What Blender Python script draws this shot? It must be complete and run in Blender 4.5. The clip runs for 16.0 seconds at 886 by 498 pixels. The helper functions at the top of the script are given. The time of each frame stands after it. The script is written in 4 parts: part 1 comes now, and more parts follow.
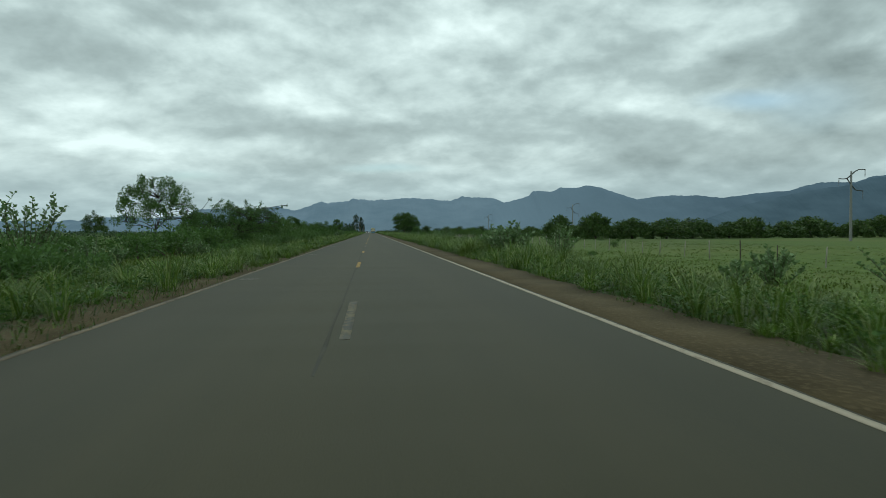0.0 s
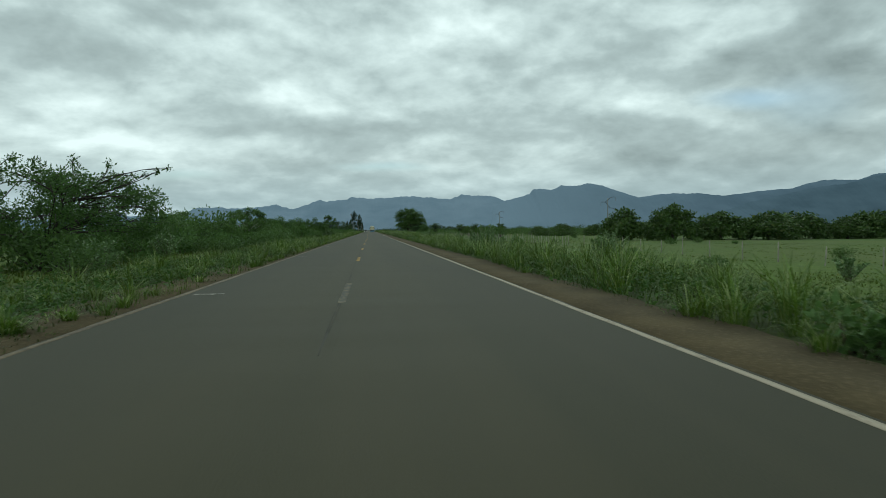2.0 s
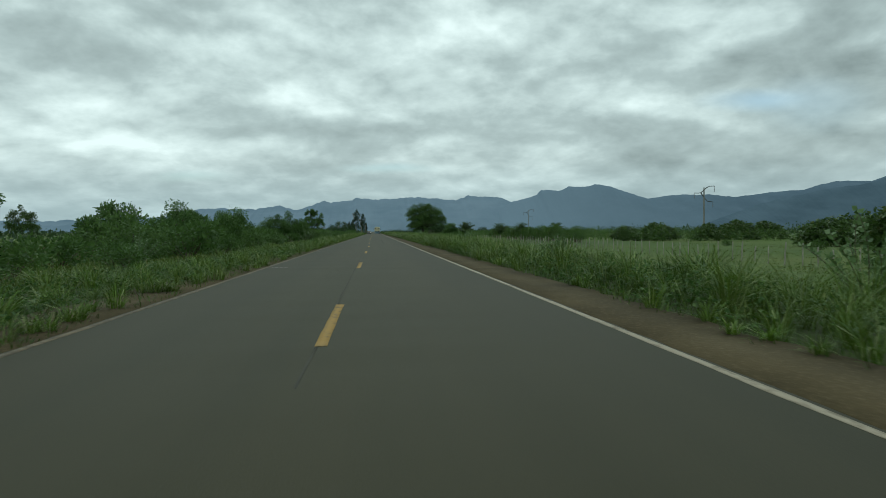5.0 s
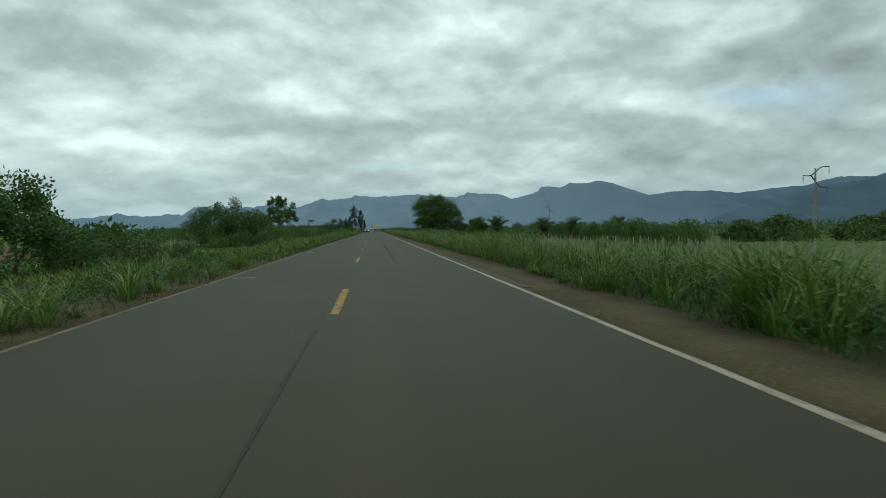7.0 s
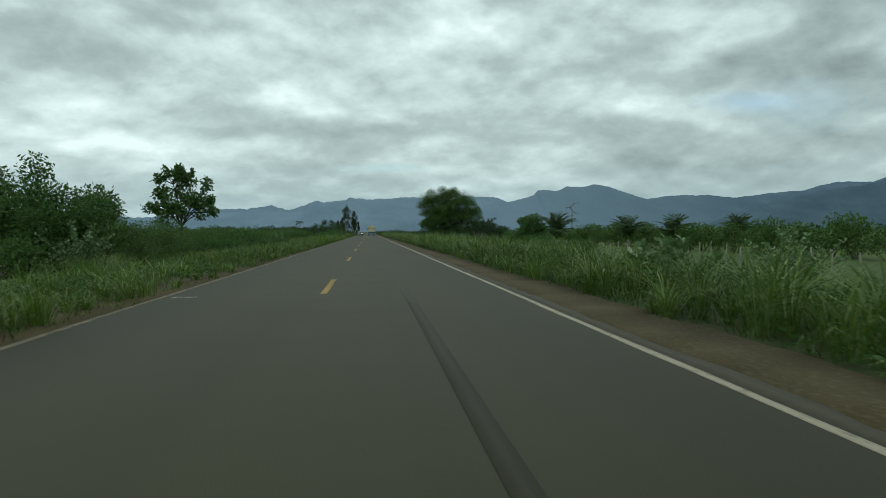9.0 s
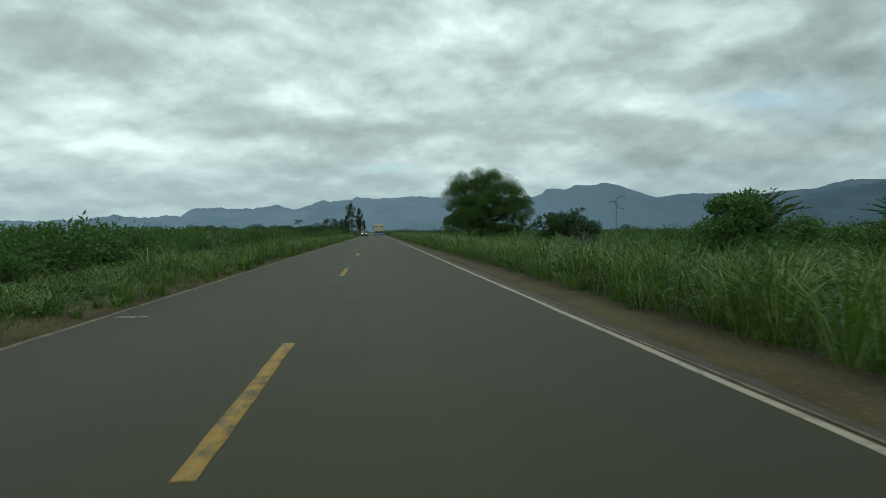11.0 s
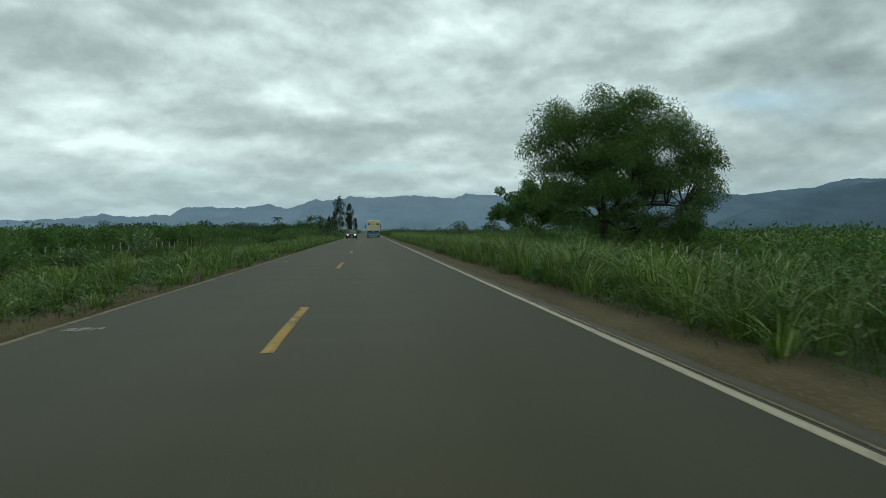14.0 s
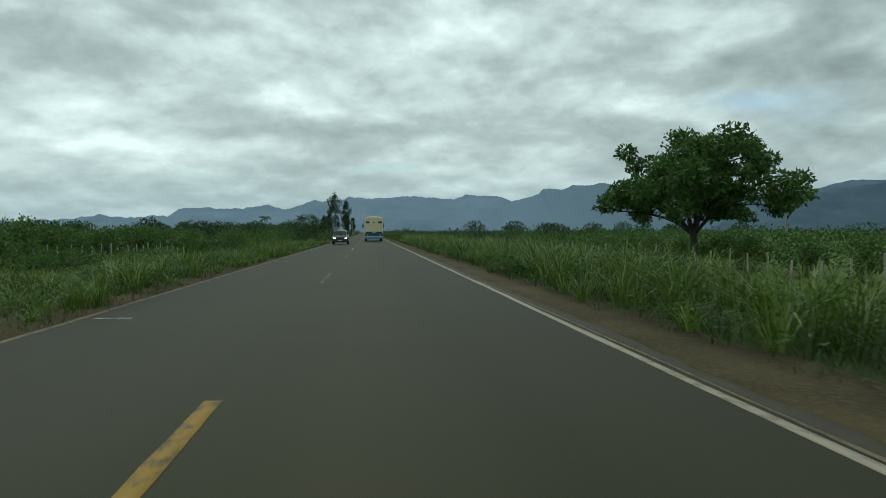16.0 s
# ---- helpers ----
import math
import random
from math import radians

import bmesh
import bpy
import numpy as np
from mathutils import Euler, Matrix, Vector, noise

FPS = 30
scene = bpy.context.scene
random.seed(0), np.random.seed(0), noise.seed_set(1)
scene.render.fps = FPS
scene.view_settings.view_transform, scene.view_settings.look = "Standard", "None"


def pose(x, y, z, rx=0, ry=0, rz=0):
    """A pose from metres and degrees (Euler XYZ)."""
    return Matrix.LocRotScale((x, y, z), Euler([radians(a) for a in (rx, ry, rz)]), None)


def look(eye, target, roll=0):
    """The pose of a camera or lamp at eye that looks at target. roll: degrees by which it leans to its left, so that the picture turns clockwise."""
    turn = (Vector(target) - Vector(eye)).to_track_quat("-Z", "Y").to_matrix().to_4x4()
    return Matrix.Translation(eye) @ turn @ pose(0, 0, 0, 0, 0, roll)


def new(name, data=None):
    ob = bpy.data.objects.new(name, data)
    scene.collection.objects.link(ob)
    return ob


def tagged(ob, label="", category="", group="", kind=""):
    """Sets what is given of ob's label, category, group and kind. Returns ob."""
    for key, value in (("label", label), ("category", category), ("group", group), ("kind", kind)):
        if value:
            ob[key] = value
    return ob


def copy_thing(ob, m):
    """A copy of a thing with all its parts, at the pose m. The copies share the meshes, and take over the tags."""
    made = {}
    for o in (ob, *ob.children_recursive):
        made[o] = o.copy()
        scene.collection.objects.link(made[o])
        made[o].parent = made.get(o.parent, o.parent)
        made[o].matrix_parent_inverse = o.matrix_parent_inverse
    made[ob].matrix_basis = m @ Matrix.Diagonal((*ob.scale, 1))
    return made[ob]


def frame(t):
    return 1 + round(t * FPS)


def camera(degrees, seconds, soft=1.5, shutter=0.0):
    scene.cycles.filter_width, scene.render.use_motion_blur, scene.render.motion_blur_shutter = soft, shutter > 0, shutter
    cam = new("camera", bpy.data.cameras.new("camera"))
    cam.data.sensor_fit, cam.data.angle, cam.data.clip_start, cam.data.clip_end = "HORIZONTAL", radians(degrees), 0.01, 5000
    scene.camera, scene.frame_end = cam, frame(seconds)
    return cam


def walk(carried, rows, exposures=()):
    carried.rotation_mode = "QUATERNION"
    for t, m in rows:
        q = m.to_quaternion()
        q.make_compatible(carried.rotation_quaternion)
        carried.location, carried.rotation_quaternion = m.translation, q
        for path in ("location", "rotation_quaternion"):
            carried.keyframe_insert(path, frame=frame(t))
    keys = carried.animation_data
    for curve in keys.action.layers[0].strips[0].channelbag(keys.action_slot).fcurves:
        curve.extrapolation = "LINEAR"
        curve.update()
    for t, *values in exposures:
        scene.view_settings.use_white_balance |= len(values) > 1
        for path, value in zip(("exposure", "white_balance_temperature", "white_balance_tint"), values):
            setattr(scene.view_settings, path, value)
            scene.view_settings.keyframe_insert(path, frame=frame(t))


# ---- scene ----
PATH = [
    (0, pose(0.220, 0.000, 1.28, 88.472, 0.230, -6.120)),
    (0.5, pose(0.217, 10.804, 1.28, 88.294, 0.245, -6.109)),
    (1, pose(0.219, 21.767, 1.28, 88.472, 0.136, -6.290)),
    (1.5, pose(0.227, 32.865, 1.28, 88.467, 0.242, -6.158)),
    (2, pose(0.240, 44.074, 1.28, 88.347, 0.313, -6.199)),
    (2.5, pose(0.256, 55.370, 1.28, 88.446, 0.356, -6.109)),
    (3, pose(0.275, 66.732, 1.28, 88.482, 0.327, -5.943)),
    (3.5, pose(0.296, 78.139, 1.28, 88.567, 0.255, -5.774)),
    (4, pose(0.318, 89.572, 1.28, 88.472, 0.273, -5.741)),
    (6.5, pose(0.438, 146.537, 1.28, 88.477, 0.219, -5.961)),
    (7, pose(0.461, 157.790, 1.28, 88.260, 0.473, -5.860)),
    (7.5, pose(0.482, 168.968, 1.28, 88.556, 0.297, -6.333)),
    (8, pose(0.502, 180.061, 1.28, 88.240, 0.283, -6.455)),
    (8.5, pose(0.521, 191.062, 1.28, 88.036, 0.303, -6.329)),
    (9, pose(0.539, 201.964, 1.28, 88.528, 0.126, -6.298)),
    (11.5, pose(0.610, 254.814, 1.28, 88.460, 0.314, -5.680)),
    (12, pose(0.623, 265.038, 1.28, 88.423, 0.273, -5.740)),
    (12.5, pose(0.635, 275.146, 1.28, 88.310, 0.284, -5.964)),
    (13, pose(0.649, 285.142, 1.28, 88.303, 0.348, -5.938)),
    (13.5, pose(0.663, 295.030, 1.28, 88.397, 0.262, -6.208)),
    (14, pose(0.680, 304.815, 1.28, 88.432, 0.254, -6.277)),
    (14.5, pose(0.699, 314.503, 1.28, 88.576, 0.269, -6.247)),
    (15, pose(0.721, 324.101, 1.28, 88.336, 0.286, -6.195)),
    (15.5, pose(0.746, 333.619, 1.28, 88.465, 0.291, -6.190)),
    (16, pose(0.777, 343.066, 1.28, 88.537, 0.176, -6.328)),
]
cam = camera(66.8, 16.0, 0.85, 0.07)
walk(cam, PATH, [(0, 0.0, 6000, -8), (16, 0.0, 6000, -8)])

# ---- world, sun ----
SUN_ELEV, SUN_TURN = radians(58), radians(20)
world = bpy.data.worlds.new("overcast_sky")
scene.world = world
world.use_nodes = True
wt = world.node_tree
wt.nodes.clear()


def wn(kind, **values):
    n = wt.nodes.new(kind)
    for k, v in values.items():
        n.inputs[k].default_value = v
    return n


def wmath(op, a, b=0.0):
    n = wt.nodes.new("ShaderNodeMath")
    n.operation = op
    for i, s in enumerate((a, b)):
        if isinstance(s, (int, float)):
            n.inputs[i].default_value = s
        else:
            wt.links.new(s, n.inputs[i])
    return n.outputs[0]


def wramp(fac, stops):
    n = wt.nodes.new("ShaderNodeValToRGB")
    el = n.color_ramp.elements
    while len(el) < len(stops):
        el.new(0.5)
    for e, (p, c) in zip(el, stops):
        e.position, e.color = p, (*c, 1)
    wt.links.new(fac, n.inputs[0])
    return n.outputs[0]


def wmix(fac, a, b, mode="MIX"):
    n = wt.nodes.new("ShaderNodeMix")
    n.data_type, n.blend_type = "RGBA", mode
    if isinstance(fac, (int, float)):
        n.inputs[0].default_value = fac
    else:
        wt.links.new(fac, n.inputs[0])
    for i, s in ((6, a), (7, b)):
        if isinstance(s, tuple):
            n.inputs[i].default_value = (*s, 1)
        else:
            wt.links.new(s, n.inputs[i])
    return n.outputs[2]


sky_dir = wt.nodes.new("ShaderNodeTexCoord").outputs["Generated"]
sep = wt.nodes.new("ShaderNodeSeparateXYZ")
wt.links.new(sky_dir, sep.inputs[0])
rise = wmath("MAXIMUM", sep.outputs[2], 0.0)
deep_sky = wt.nodes.new("ShaderNodeCombineXYZ")
wt.links.new(sep.outputs[0], deep_sky.inputs[0])
wt.links.new(sep.outputs[1], deep_sky.inputs[1])
wt.links.new(wmath("MULTIPLY", wmath("POWER", rise, 0.72), 1.75), deep_sky.inputs[2])
field_of_cloud = deep_sky.outputs[0]


def vmath(op, a, b=None, scale=None):
    n = wt.nodes.new("ShaderNodeVectorMath")
    n.operation = op
    wt.links.new(a, n.inputs[0])
    if isinstance(b, tuple):
        n.inputs[1].default_value = b
    elif b is not None:
        wt.links.new(b, n.inputs[1])
    if scale is not None:
        n.inputs["Scale"].default_value = scale
    return n.outputs["Value"] if op == "LENGTH" else n.outputs[0]


def sky_noise(scale, detail, rough, shift):
    n = wn("ShaderNodeTexNoise", Scale=scale, Detail=detail, Roughness=rough)
    wt.links.new(vmath("ADD", field_of_cloud, shift), n.inputs["Vector"])
    return n


wander = sky_noise(5.0, 2.0, 0.5, (3.0, 1.0, 7.0))
astray = vmath("SCALE", vmath("SUBTRACT", wander.outputs["Color"], (0.5, 0.5, 0.5)), scale=0.05)
field_of_cloud = vmath("ADD", field_of_cloud, astray)
n_mass = sky_noise(3.4, 3.0, 0.5, (8.1, 1.2, 0.4)).outputs["Fac"]
# billows: the same field taken a little higher shows which side of each billow faces the light
here = sky_noise(7.5, 5.0, 0.55, (2.0, 4.0, 1.0)).outputs["Fac"]
above = sky_noise(7.5, 5.0, 0.55, (2.0, 4.0, 1.035)).outputs["Fac"]
heads = wn("ShaderNodeTexVoronoi", Scale=6.5, Detail=2.0, Roughness=0.5)
heads.feature, heads.normalize = "SMOOTH_F1", True
heads.inputs["Smoothness"].default_value = 1.0
wt.links.new(field_of_cloud, heads.inputs["Vector"])
thick = wmath("ADD", wmath("MULTIPLY", heads.outputs["Distance"], 0.36), 0.206)
thick = wmath("ADD", thick, wmath("MULTIPLY", n_mass, 0.27))
thick = wmath("ADD", thick, wmath("MULTIPLY", here, 0.21))
thick = wmath("SUBTRACT", thick, wmath("MULTIPLY", wmath("SUBTRACT", here, above), 0.52))
thick = wmath("ADD", thick, wmath("MULTIPLY", sep.outputs[0], 0.06))
# bright breaks, heavy grey banks and blue gaps: where they hang (east, up), how wide, how high, how strong
front = wmath("MAXIMUM", sep.outputs[1], 0.08)
sheet = wt.nodes.new("ShaderNodeCombineXYZ")
wt.links.new(wmath("DIVIDE", sep.outputs[0], front), sheet.inputs[0])
wt.links.new(wmath("DIVIDE", sep.outputs[2], front), sheet.inputs[1])
sheet = vmath("ADD", sheet.outputs[0], vmath("MULTIPLY", astray, (1.5, 0.55, 0.0)))


def hung(banks):
    total = 0.0
    for u, v, w, h, gain in banks:
        mp = wt.nodes.new("ShaderNodeMapping")
        mp.inputs["Location"].default_value, mp.inputs["Scale"].default_value = (-u / w, -v / h, 0), (1 / w, 1 / h, 0)
        wt.links.new(sheet, mp.inputs["Vector"])
        n = wt.nodes.new("ShaderNodeMapRange")
        n.interpolation_type = "SMOOTHSTEP"
        for k, val in (("From Min", 1.7), ("From Max", 0.0), ("To Min", 0.0), ("To Max", gain)):
            n.inputs[k].default_value = val
        wt.links.new(vmath("LENGTH", mp.outputs[0]), n.inputs["Value"])
        total = wmath("ADD", n.outputs[0], total)
    return total


BRIGHT = [(0.176, 0.310, 0.065, 0.038, 0.8), (0.488, 0.307, 0.048, 0.048, 0.9), (0.591, 0.319, 0.087, 0.044, 0.7), (0.456, 0.205, 0.074, 0.025, 0.9), (-0.153, 0.197, 0.069, 0.023, 0.6), (-0.010, 0.241, 0.061, 0.038, 0.6),
          (0.070, 0.252, 0.069, 0.067, 0.5), (-0.225, 0.130, 0.087, 0.013, 0.5), (-0.403, 0.175, 0.069, 0.014, 0.6), (-0.221, 0.084, 0.028, 0.008, 0.9), (-0.096, 0.305, 0.095, 0.050, 0.45), (0.10, 0.12, 0.06, 0.02, 0.5)]
HEAVY = [(-0.40, 0.235, 0.13, 0.045, 0.5), (-0.342, 0.297, 0.121, 0.052, 0.7), (0.738, 0.274, 0.113, 0.050, 0.9), (0.605, 0.257, 0.069, 0.025, 0.6), (0.366, 0.157, 0.130, 0.021, 0.75), (-0.080, 0.147, 0.113, 0.022, 0.55), (0.681, 0.153, 0.104, 0.016, 0.6), (0.250, 0.179, 0.121, 0.015, 0.4)]
GAPS = [(-0.260, 0.079, 0.043, 0.007, 0.8), (0.028, 0.094, 0.056, 0.006, 0.8), (0.591, 0.202, 0.065, 0.014, 0.7), (0.690, 0.197, 0.082, 0.034, 0.35)]
thick = wmath("ADD", thick, wmath("MULTIPLY", wmath("SUBTRACT", hung(HEAVY), hung(BRIGHT)), 0.10))
cloud_col = wramp(thick, [(0.385, (0.95, 0.98, 0.985)), (0.465, (0.72, 0.76, 0.765)), (0.56, (0.50, 0.54, 0.548)), (0.72, (0.29, 0.32, 0.325))])
nishita = wt.nodes.new("ShaderNodeTexSky")
nishita.sky_type, nishita.sun_disc = "NISHITA", False
nishita.sun_elevation, nishita.sun_rotation = SUN_ELEV, SUN_TURN
blue = wmix(1.0, nishita.outputs[0], (0.1, 0.1, 0.1), "MULTIPLY")
gap = wmath("MULTIPLY", hung(GAPS), wmath("MULTIPLY", wmath("GREATER_THAN", sep.outputs[1], 0.1), 0.75))
sky_col = wmix(gap, cloud_col, blue)
veil = wramp(sep.outputs[2], [(0.0, (0.6, 0.6, 0.6)), (0.10, (0, 0, 0))])
sky_col = wmix(veil, sky_col, (0.37, 0.45, 0.505))
bg = wt.nodes.new("ShaderNodeBackground")
bg.inputs["Strength"].default_value = 1.0
wt.links.new(sky_col, bg.inputs["Color"])
wt.links.new(bg.outputs[0], wt.nodes.new("ShaderNodeOutputWorld").inputs[0])

sun = bpy.data.lights.new("sun", "SUN")
sun.energy, sun.angle, sun.color = 0.55, radians(25), (1.0, 0.96, 0.9)
new("sun", sun).matrix_world = look((0, 0, 50), Vector((0, 0, 50)) - Vector((math.sin(SUN_TURN) * math.cos(SUN_ELEV), math.cos(SUN_TURN) * math.cos(SUN_ELEV), math.sin(SUN_ELEV))))

# ---- materials ----


class Mat:
    """A small builder of node materials in object coordinates."""

    def __init__(self, name, rough=0.8, metal=0.0, spec=0.5):
        self.m = bpy.data.materials.new(name)
        self.m.use_nodes = True
        self.t = self.m.node_tree
        self.b = self.t.nodes["Principled BSDF"]
        self.b.inputs["Roughness"].default_value = rough
        self.b.inputs["Metallic"].default_value = metal
        self.b.inputs["Specular IOR Level"].default_value = spec
        self.co = self.t.nodes.new("ShaderNodeTexCoord").outputs["Object"]

    def link(self, a, b):
        if isinstance(a, (int, float)):
            b.default_value = a
        elif isinstance(a, tuple):
            b.default_value = (*a, 1)
        else:
            self.t.links.new(a, b)

    def noise(self, scale, detail=3, stretch=(1, 1, 1), rough=0.55):
        mp = self.t.nodes.new("ShaderNodeMapping")
        mp.inputs["Scale"].default_value = stretch
        self.t.links.new(self.co, mp.inputs["Vector"])
        n = self.t.nodes.new("ShaderNodeTexNoise")
        n.inputs["Scale"].default_value, n.inputs["Detail"].default_value, n.inputs["Roughness"].default_value = scale, detail, rough
        self.t.links.new(mp.outputs[0], n.inputs["Vector"])
        return n.outputs["Fac"]

    def ramp(self, fac, lo, hi):
        n = self.t.nodes.new("ShaderNodeMapRange")
        n.inputs["From Min"].default_value, n.inputs["From Max"].default_value = lo, hi
        self.t.links.new(fac, n.inputs["Value"])
        return n.outputs[0]

    def mix(self, fac, a, b, mode="MIX"):
        n = self.t.nodes.new("ShaderNodeMix")
        n.data_type, n.blend_type = "RGBA", mode
        self.link(fac, n.inputs[0])
        self.link(a, n.inputs[6])
        self.link(b, n.inputs[7])
        return n.outputs[2]

    def island(self):
        return self.t.nodes.new("ShaderNodeNewGeometry").outputs["Random Per Island"]

    def object_random(self):
        return self.t.nodes.new("ShaderNodeObjectInfo").outputs["Random"]

    def math(self, op, a, b=0.0):
        n = self.t.nodes.new("ShaderNodeMath")
        n.operation = op
        self.link(a, n.inputs[0])
        self.link(b, n.inputs[1])
        return n.outputs[0]

    def bump(self, height, strength=0.4, distance=0.02):
        n = self.t.nodes.new("ShaderNodeBump")
        n.inputs["Strength"].default_value, n.inputs["Distance"].default_value = strength, distance
        self.t.links.new(height, n.inputs["Height"])
        self.t.links.new(n.outputs[0], self.b.inputs["Normal"])

    def base(self, c):
        self.link(c, self.b.inputs["Base Color"])
        return self

    def shiny_through(self, colour, share):
        """Leaves let some light through."""
        tr = self.t.nodes.new("ShaderNodeBsdfTranslucent")
        self.link(colour, tr.inputs["Color"])
        mx = self.t.nodes.new("ShaderNodeMixShader")
        mx.inputs[0].default_value = share
        self.t.links.new(self.b.outputs[0], mx.inputs[1])
        self.t.links.new(tr.outputs[0], mx.inputs[2])
        self.t.links.new(mx.outputs[0], self.t.nodes["Material Output"].inputs["Surface"])


def plain(name, c, rough=0.6, metal=0.0, grime=0.25, scale=6.0):
    k = Mat(name, rough, metal)
    f = k.noise(scale, 5)
    k.base(k.mix(k.ramp(f, 0.3, 0.75), c, tuple(v * (1 - grime) for v in c)))
    return k.m


def foliage(name, dark, light, pale=None, pale_from=0.93, share=0.3, rough=0.5, patch=None):
    k = Mat(name, rough, 0.0, 0.22)
    r = k.island()
    c = k.mix(r, dark, light)
    if pale:
        c = k.mix(k.math("GREATER_THAN", r, pale_from), c, pale)
    big = k.ramp(k.noise(0.35, 2), 0.3, 0.7)
    c = k.mix(k.math("MULTIPLY", big, 0.35), c, tuple(v * 0.62 for v in dark))
    c = k.mix(k.math("MULTIPLY", k.object_random(), 0.3), c, tuple(v * 0.8 for v in light))
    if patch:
        # metre-wide patches darkened at random so that clumps stand out
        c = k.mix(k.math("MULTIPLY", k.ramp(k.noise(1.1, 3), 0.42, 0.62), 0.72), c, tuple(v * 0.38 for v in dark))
        c = k.mix(k.math("MULTIPLY", k.ramp(k.noise(0.16, 3), 0.48, 0.66), 0.6), c, patch)
    k.base(c)
    k.shiny_through(k.mix(0.5, c, light), share)
    return k.m


# tussock blades: lightened, the palest standing for seed heads and lit tips
M_LIT_TUSSOCK = foliage("verge_grass", (0.048, 0.108, 0.011), (0.180, 0.288, 0.032), (0.42, 0.46, 0.20), 0.80, 0.22, 0.55, (0.125, 0.165, 0.038))
# sward blades: colour darkened to stand in for shade low in the grass
M_SHADED_SWARD = foliage("shaded_sward", (0.015, 0.040, 0.004), (0.098, 0.176, 0.018), (0.24, 0.28, 0.07), 0.94, 0.2, 0.55, (0.115, 0.150, 0.020))
M_PASTURE = foliage("pasture_grass", (0.088, 0.132, 0.020), (0.135, 0.185, 0.030), (0.22, 0.22, 0.07), 0.95, 0.22)
M_SHRUB = foliage("shrub_leaf", (0.040, 0.084, 0.020), (0.112, 0.198, 0.046), None, 1, 0.3)
M_LIGHT_SHRUB = foliage("light_shrub_leaf", (0.050, 0.105, 0.026), (0.125, 0.215, 0.055), None, 1, 0.3)
M_MILKWEED = foliage("milkweed_leaf", (0.075, 0.135, 0.048), (0.185, 0.275, 0.105), (0.33, 0.42, 0.24), 0.84, 0.25)
M_FEATHER = foliage("feathery_leaf", (0.052, 0.100, 0.026), (0.130, 0.215, 0.055), None, 1, 0.35)
M_MANGO = foliage("mango_leaf", (0.036, 0.072, 0.018), (0.104, 0.170, 0.040), (0.15, 0.18, 0.055), 0.94, 0.2, 0.4)
M_ORCHARD = foliage("orchard_leaf", (0.036, 0.080, 0.018), (0.120, 0.205, 0.044), (0.22, 0.27, 0.08), 0.92, 0.25)
M_HERB = foliage("herb_leaf", (0.030, 0.072, 0.014), (0.085, 0.165, 0.032), (0.16, 0.22, 0.07), 0.93, 0.25)
M_EUCALYPT = foliage("eucalyptus_leaf", (0.025, 0.048, 0.024), (0.055, 0.090, 0.042), None, 1, 0.2)
M_PALM = foliage("palm_leaf", (0.045, 0.085, 0.028), (0.110, 0.160, 0.055), None, 1, 0.25)
M_DARK_LEAF = foliage("dark_leaf", (0.020, 0.044, 0.012), (0.052, 0.098, 0.026), None, 1, 0.22)
M_FAR = foliage("far_foliage", (0.030, 0.062, 0.024), (0.070, 0.118, 0.042), (0.12, 0.15, 0.06), 0.9, 0.15)


def bark(name, c):
    k = Mat(name, 0.9, 0.0, 0.2)
    f = k.noise(9, 6, (1, 1, 0.2))
    k.base(k.mix(k.ramp(f, 0.35, 0.7), c, tuple(v * 0.45 for v in c)))
    k.bump(f, 0.6, 0.03)
    return k.m


M_BARK = bark("brown_bark", (0.13, 0.10, 0.075))
M_PALE_BARK = bark("pale_bark", (0.30, 0.27, 0.22))
M_DARK_BARK = bark("dark_bark", (0.07, 0.06, 0.05))
M_DRY = bark("dry_stalk", (0.27, 0.24, 0.19))
M_STEM = bark("green_grey_stem", (0.15, 0.15, 0.09))
M_POST = bark("weathered_post", (0.36, 0.33, 0.28))
M_DARK_POST = bark("dark_post", (0.10, 0.085, 0.07))


def asphalt():
    k = Mat("asphalt", 0.68, 0.0, 0.22)
    grit = k.noise(60, 4)
    tracks = k.noise(0.85, 3, (1.0, 0.02, 1.0))
    patch = k.noise(0.22, 4, (1, 0.4, 1))
    stone = k.noise(170, 2)
    c = k.mix(k.ramp(grit, 0.35, 0.7), (0.031, 0.0280, 0.0115), (0.050, 0.0450, 0.0200))
    c = k.mix(k.math("MULTIPLY", k.ramp(tracks, 0.38, 0.66), 0.6), c, (0.055, 0.0470, 0.0220))
    c = k.mix(k.math("MULTIPLY", k.ramp(patch, 0.45, 0.7), 0.22), c, (0.022, 0.020, 0.013))
    c = k.mix(k.math("MULTIPLY", k.ramp(stone, 0.66, 0.74), 0.5), c, (0.12, 0.105, 0.075))
    k.base(c)
    k.bump(grit, 0.4, 0.01)
    return k.m


M_ASPHALT = asphalt()


def paint(name, c, under, wear):
    k = Mat(name, 0.7, 0.0, 0.3)
    a = k.noise(7, 6, (1, 0.5, 1), 0.7)
    b = k.noise(0.5, 2)
    worn = k.ramp(k.math("ADD", a, k.math("MULTIPLY", b, 0.35)), wear, wear + 0.16)
    k.base(k.mix(worn, c, under))
    return k.m


M_WHITE_LINE = paint("worn_white_paint", (0.36, 0.305, 0.225), (0.20, 0.165, 0.115), 0.70)
M_DIRTY_LINE = paint("dirty_white_paint", (0.17, 0.130, 0.078), (0.085, 0.067, 0.042), 0.60)
M_YELLOW_LINE = paint("worn_yellow_paint", (0.33, 0.195, 0.035), (0.10, 0.08, 0.045), 0.68)
M_FADED_YELLOW = paint("faded_yellow_paint", (0.15, 0.12, 0.06), (0.055, 0.052, 0.040), 0.56)
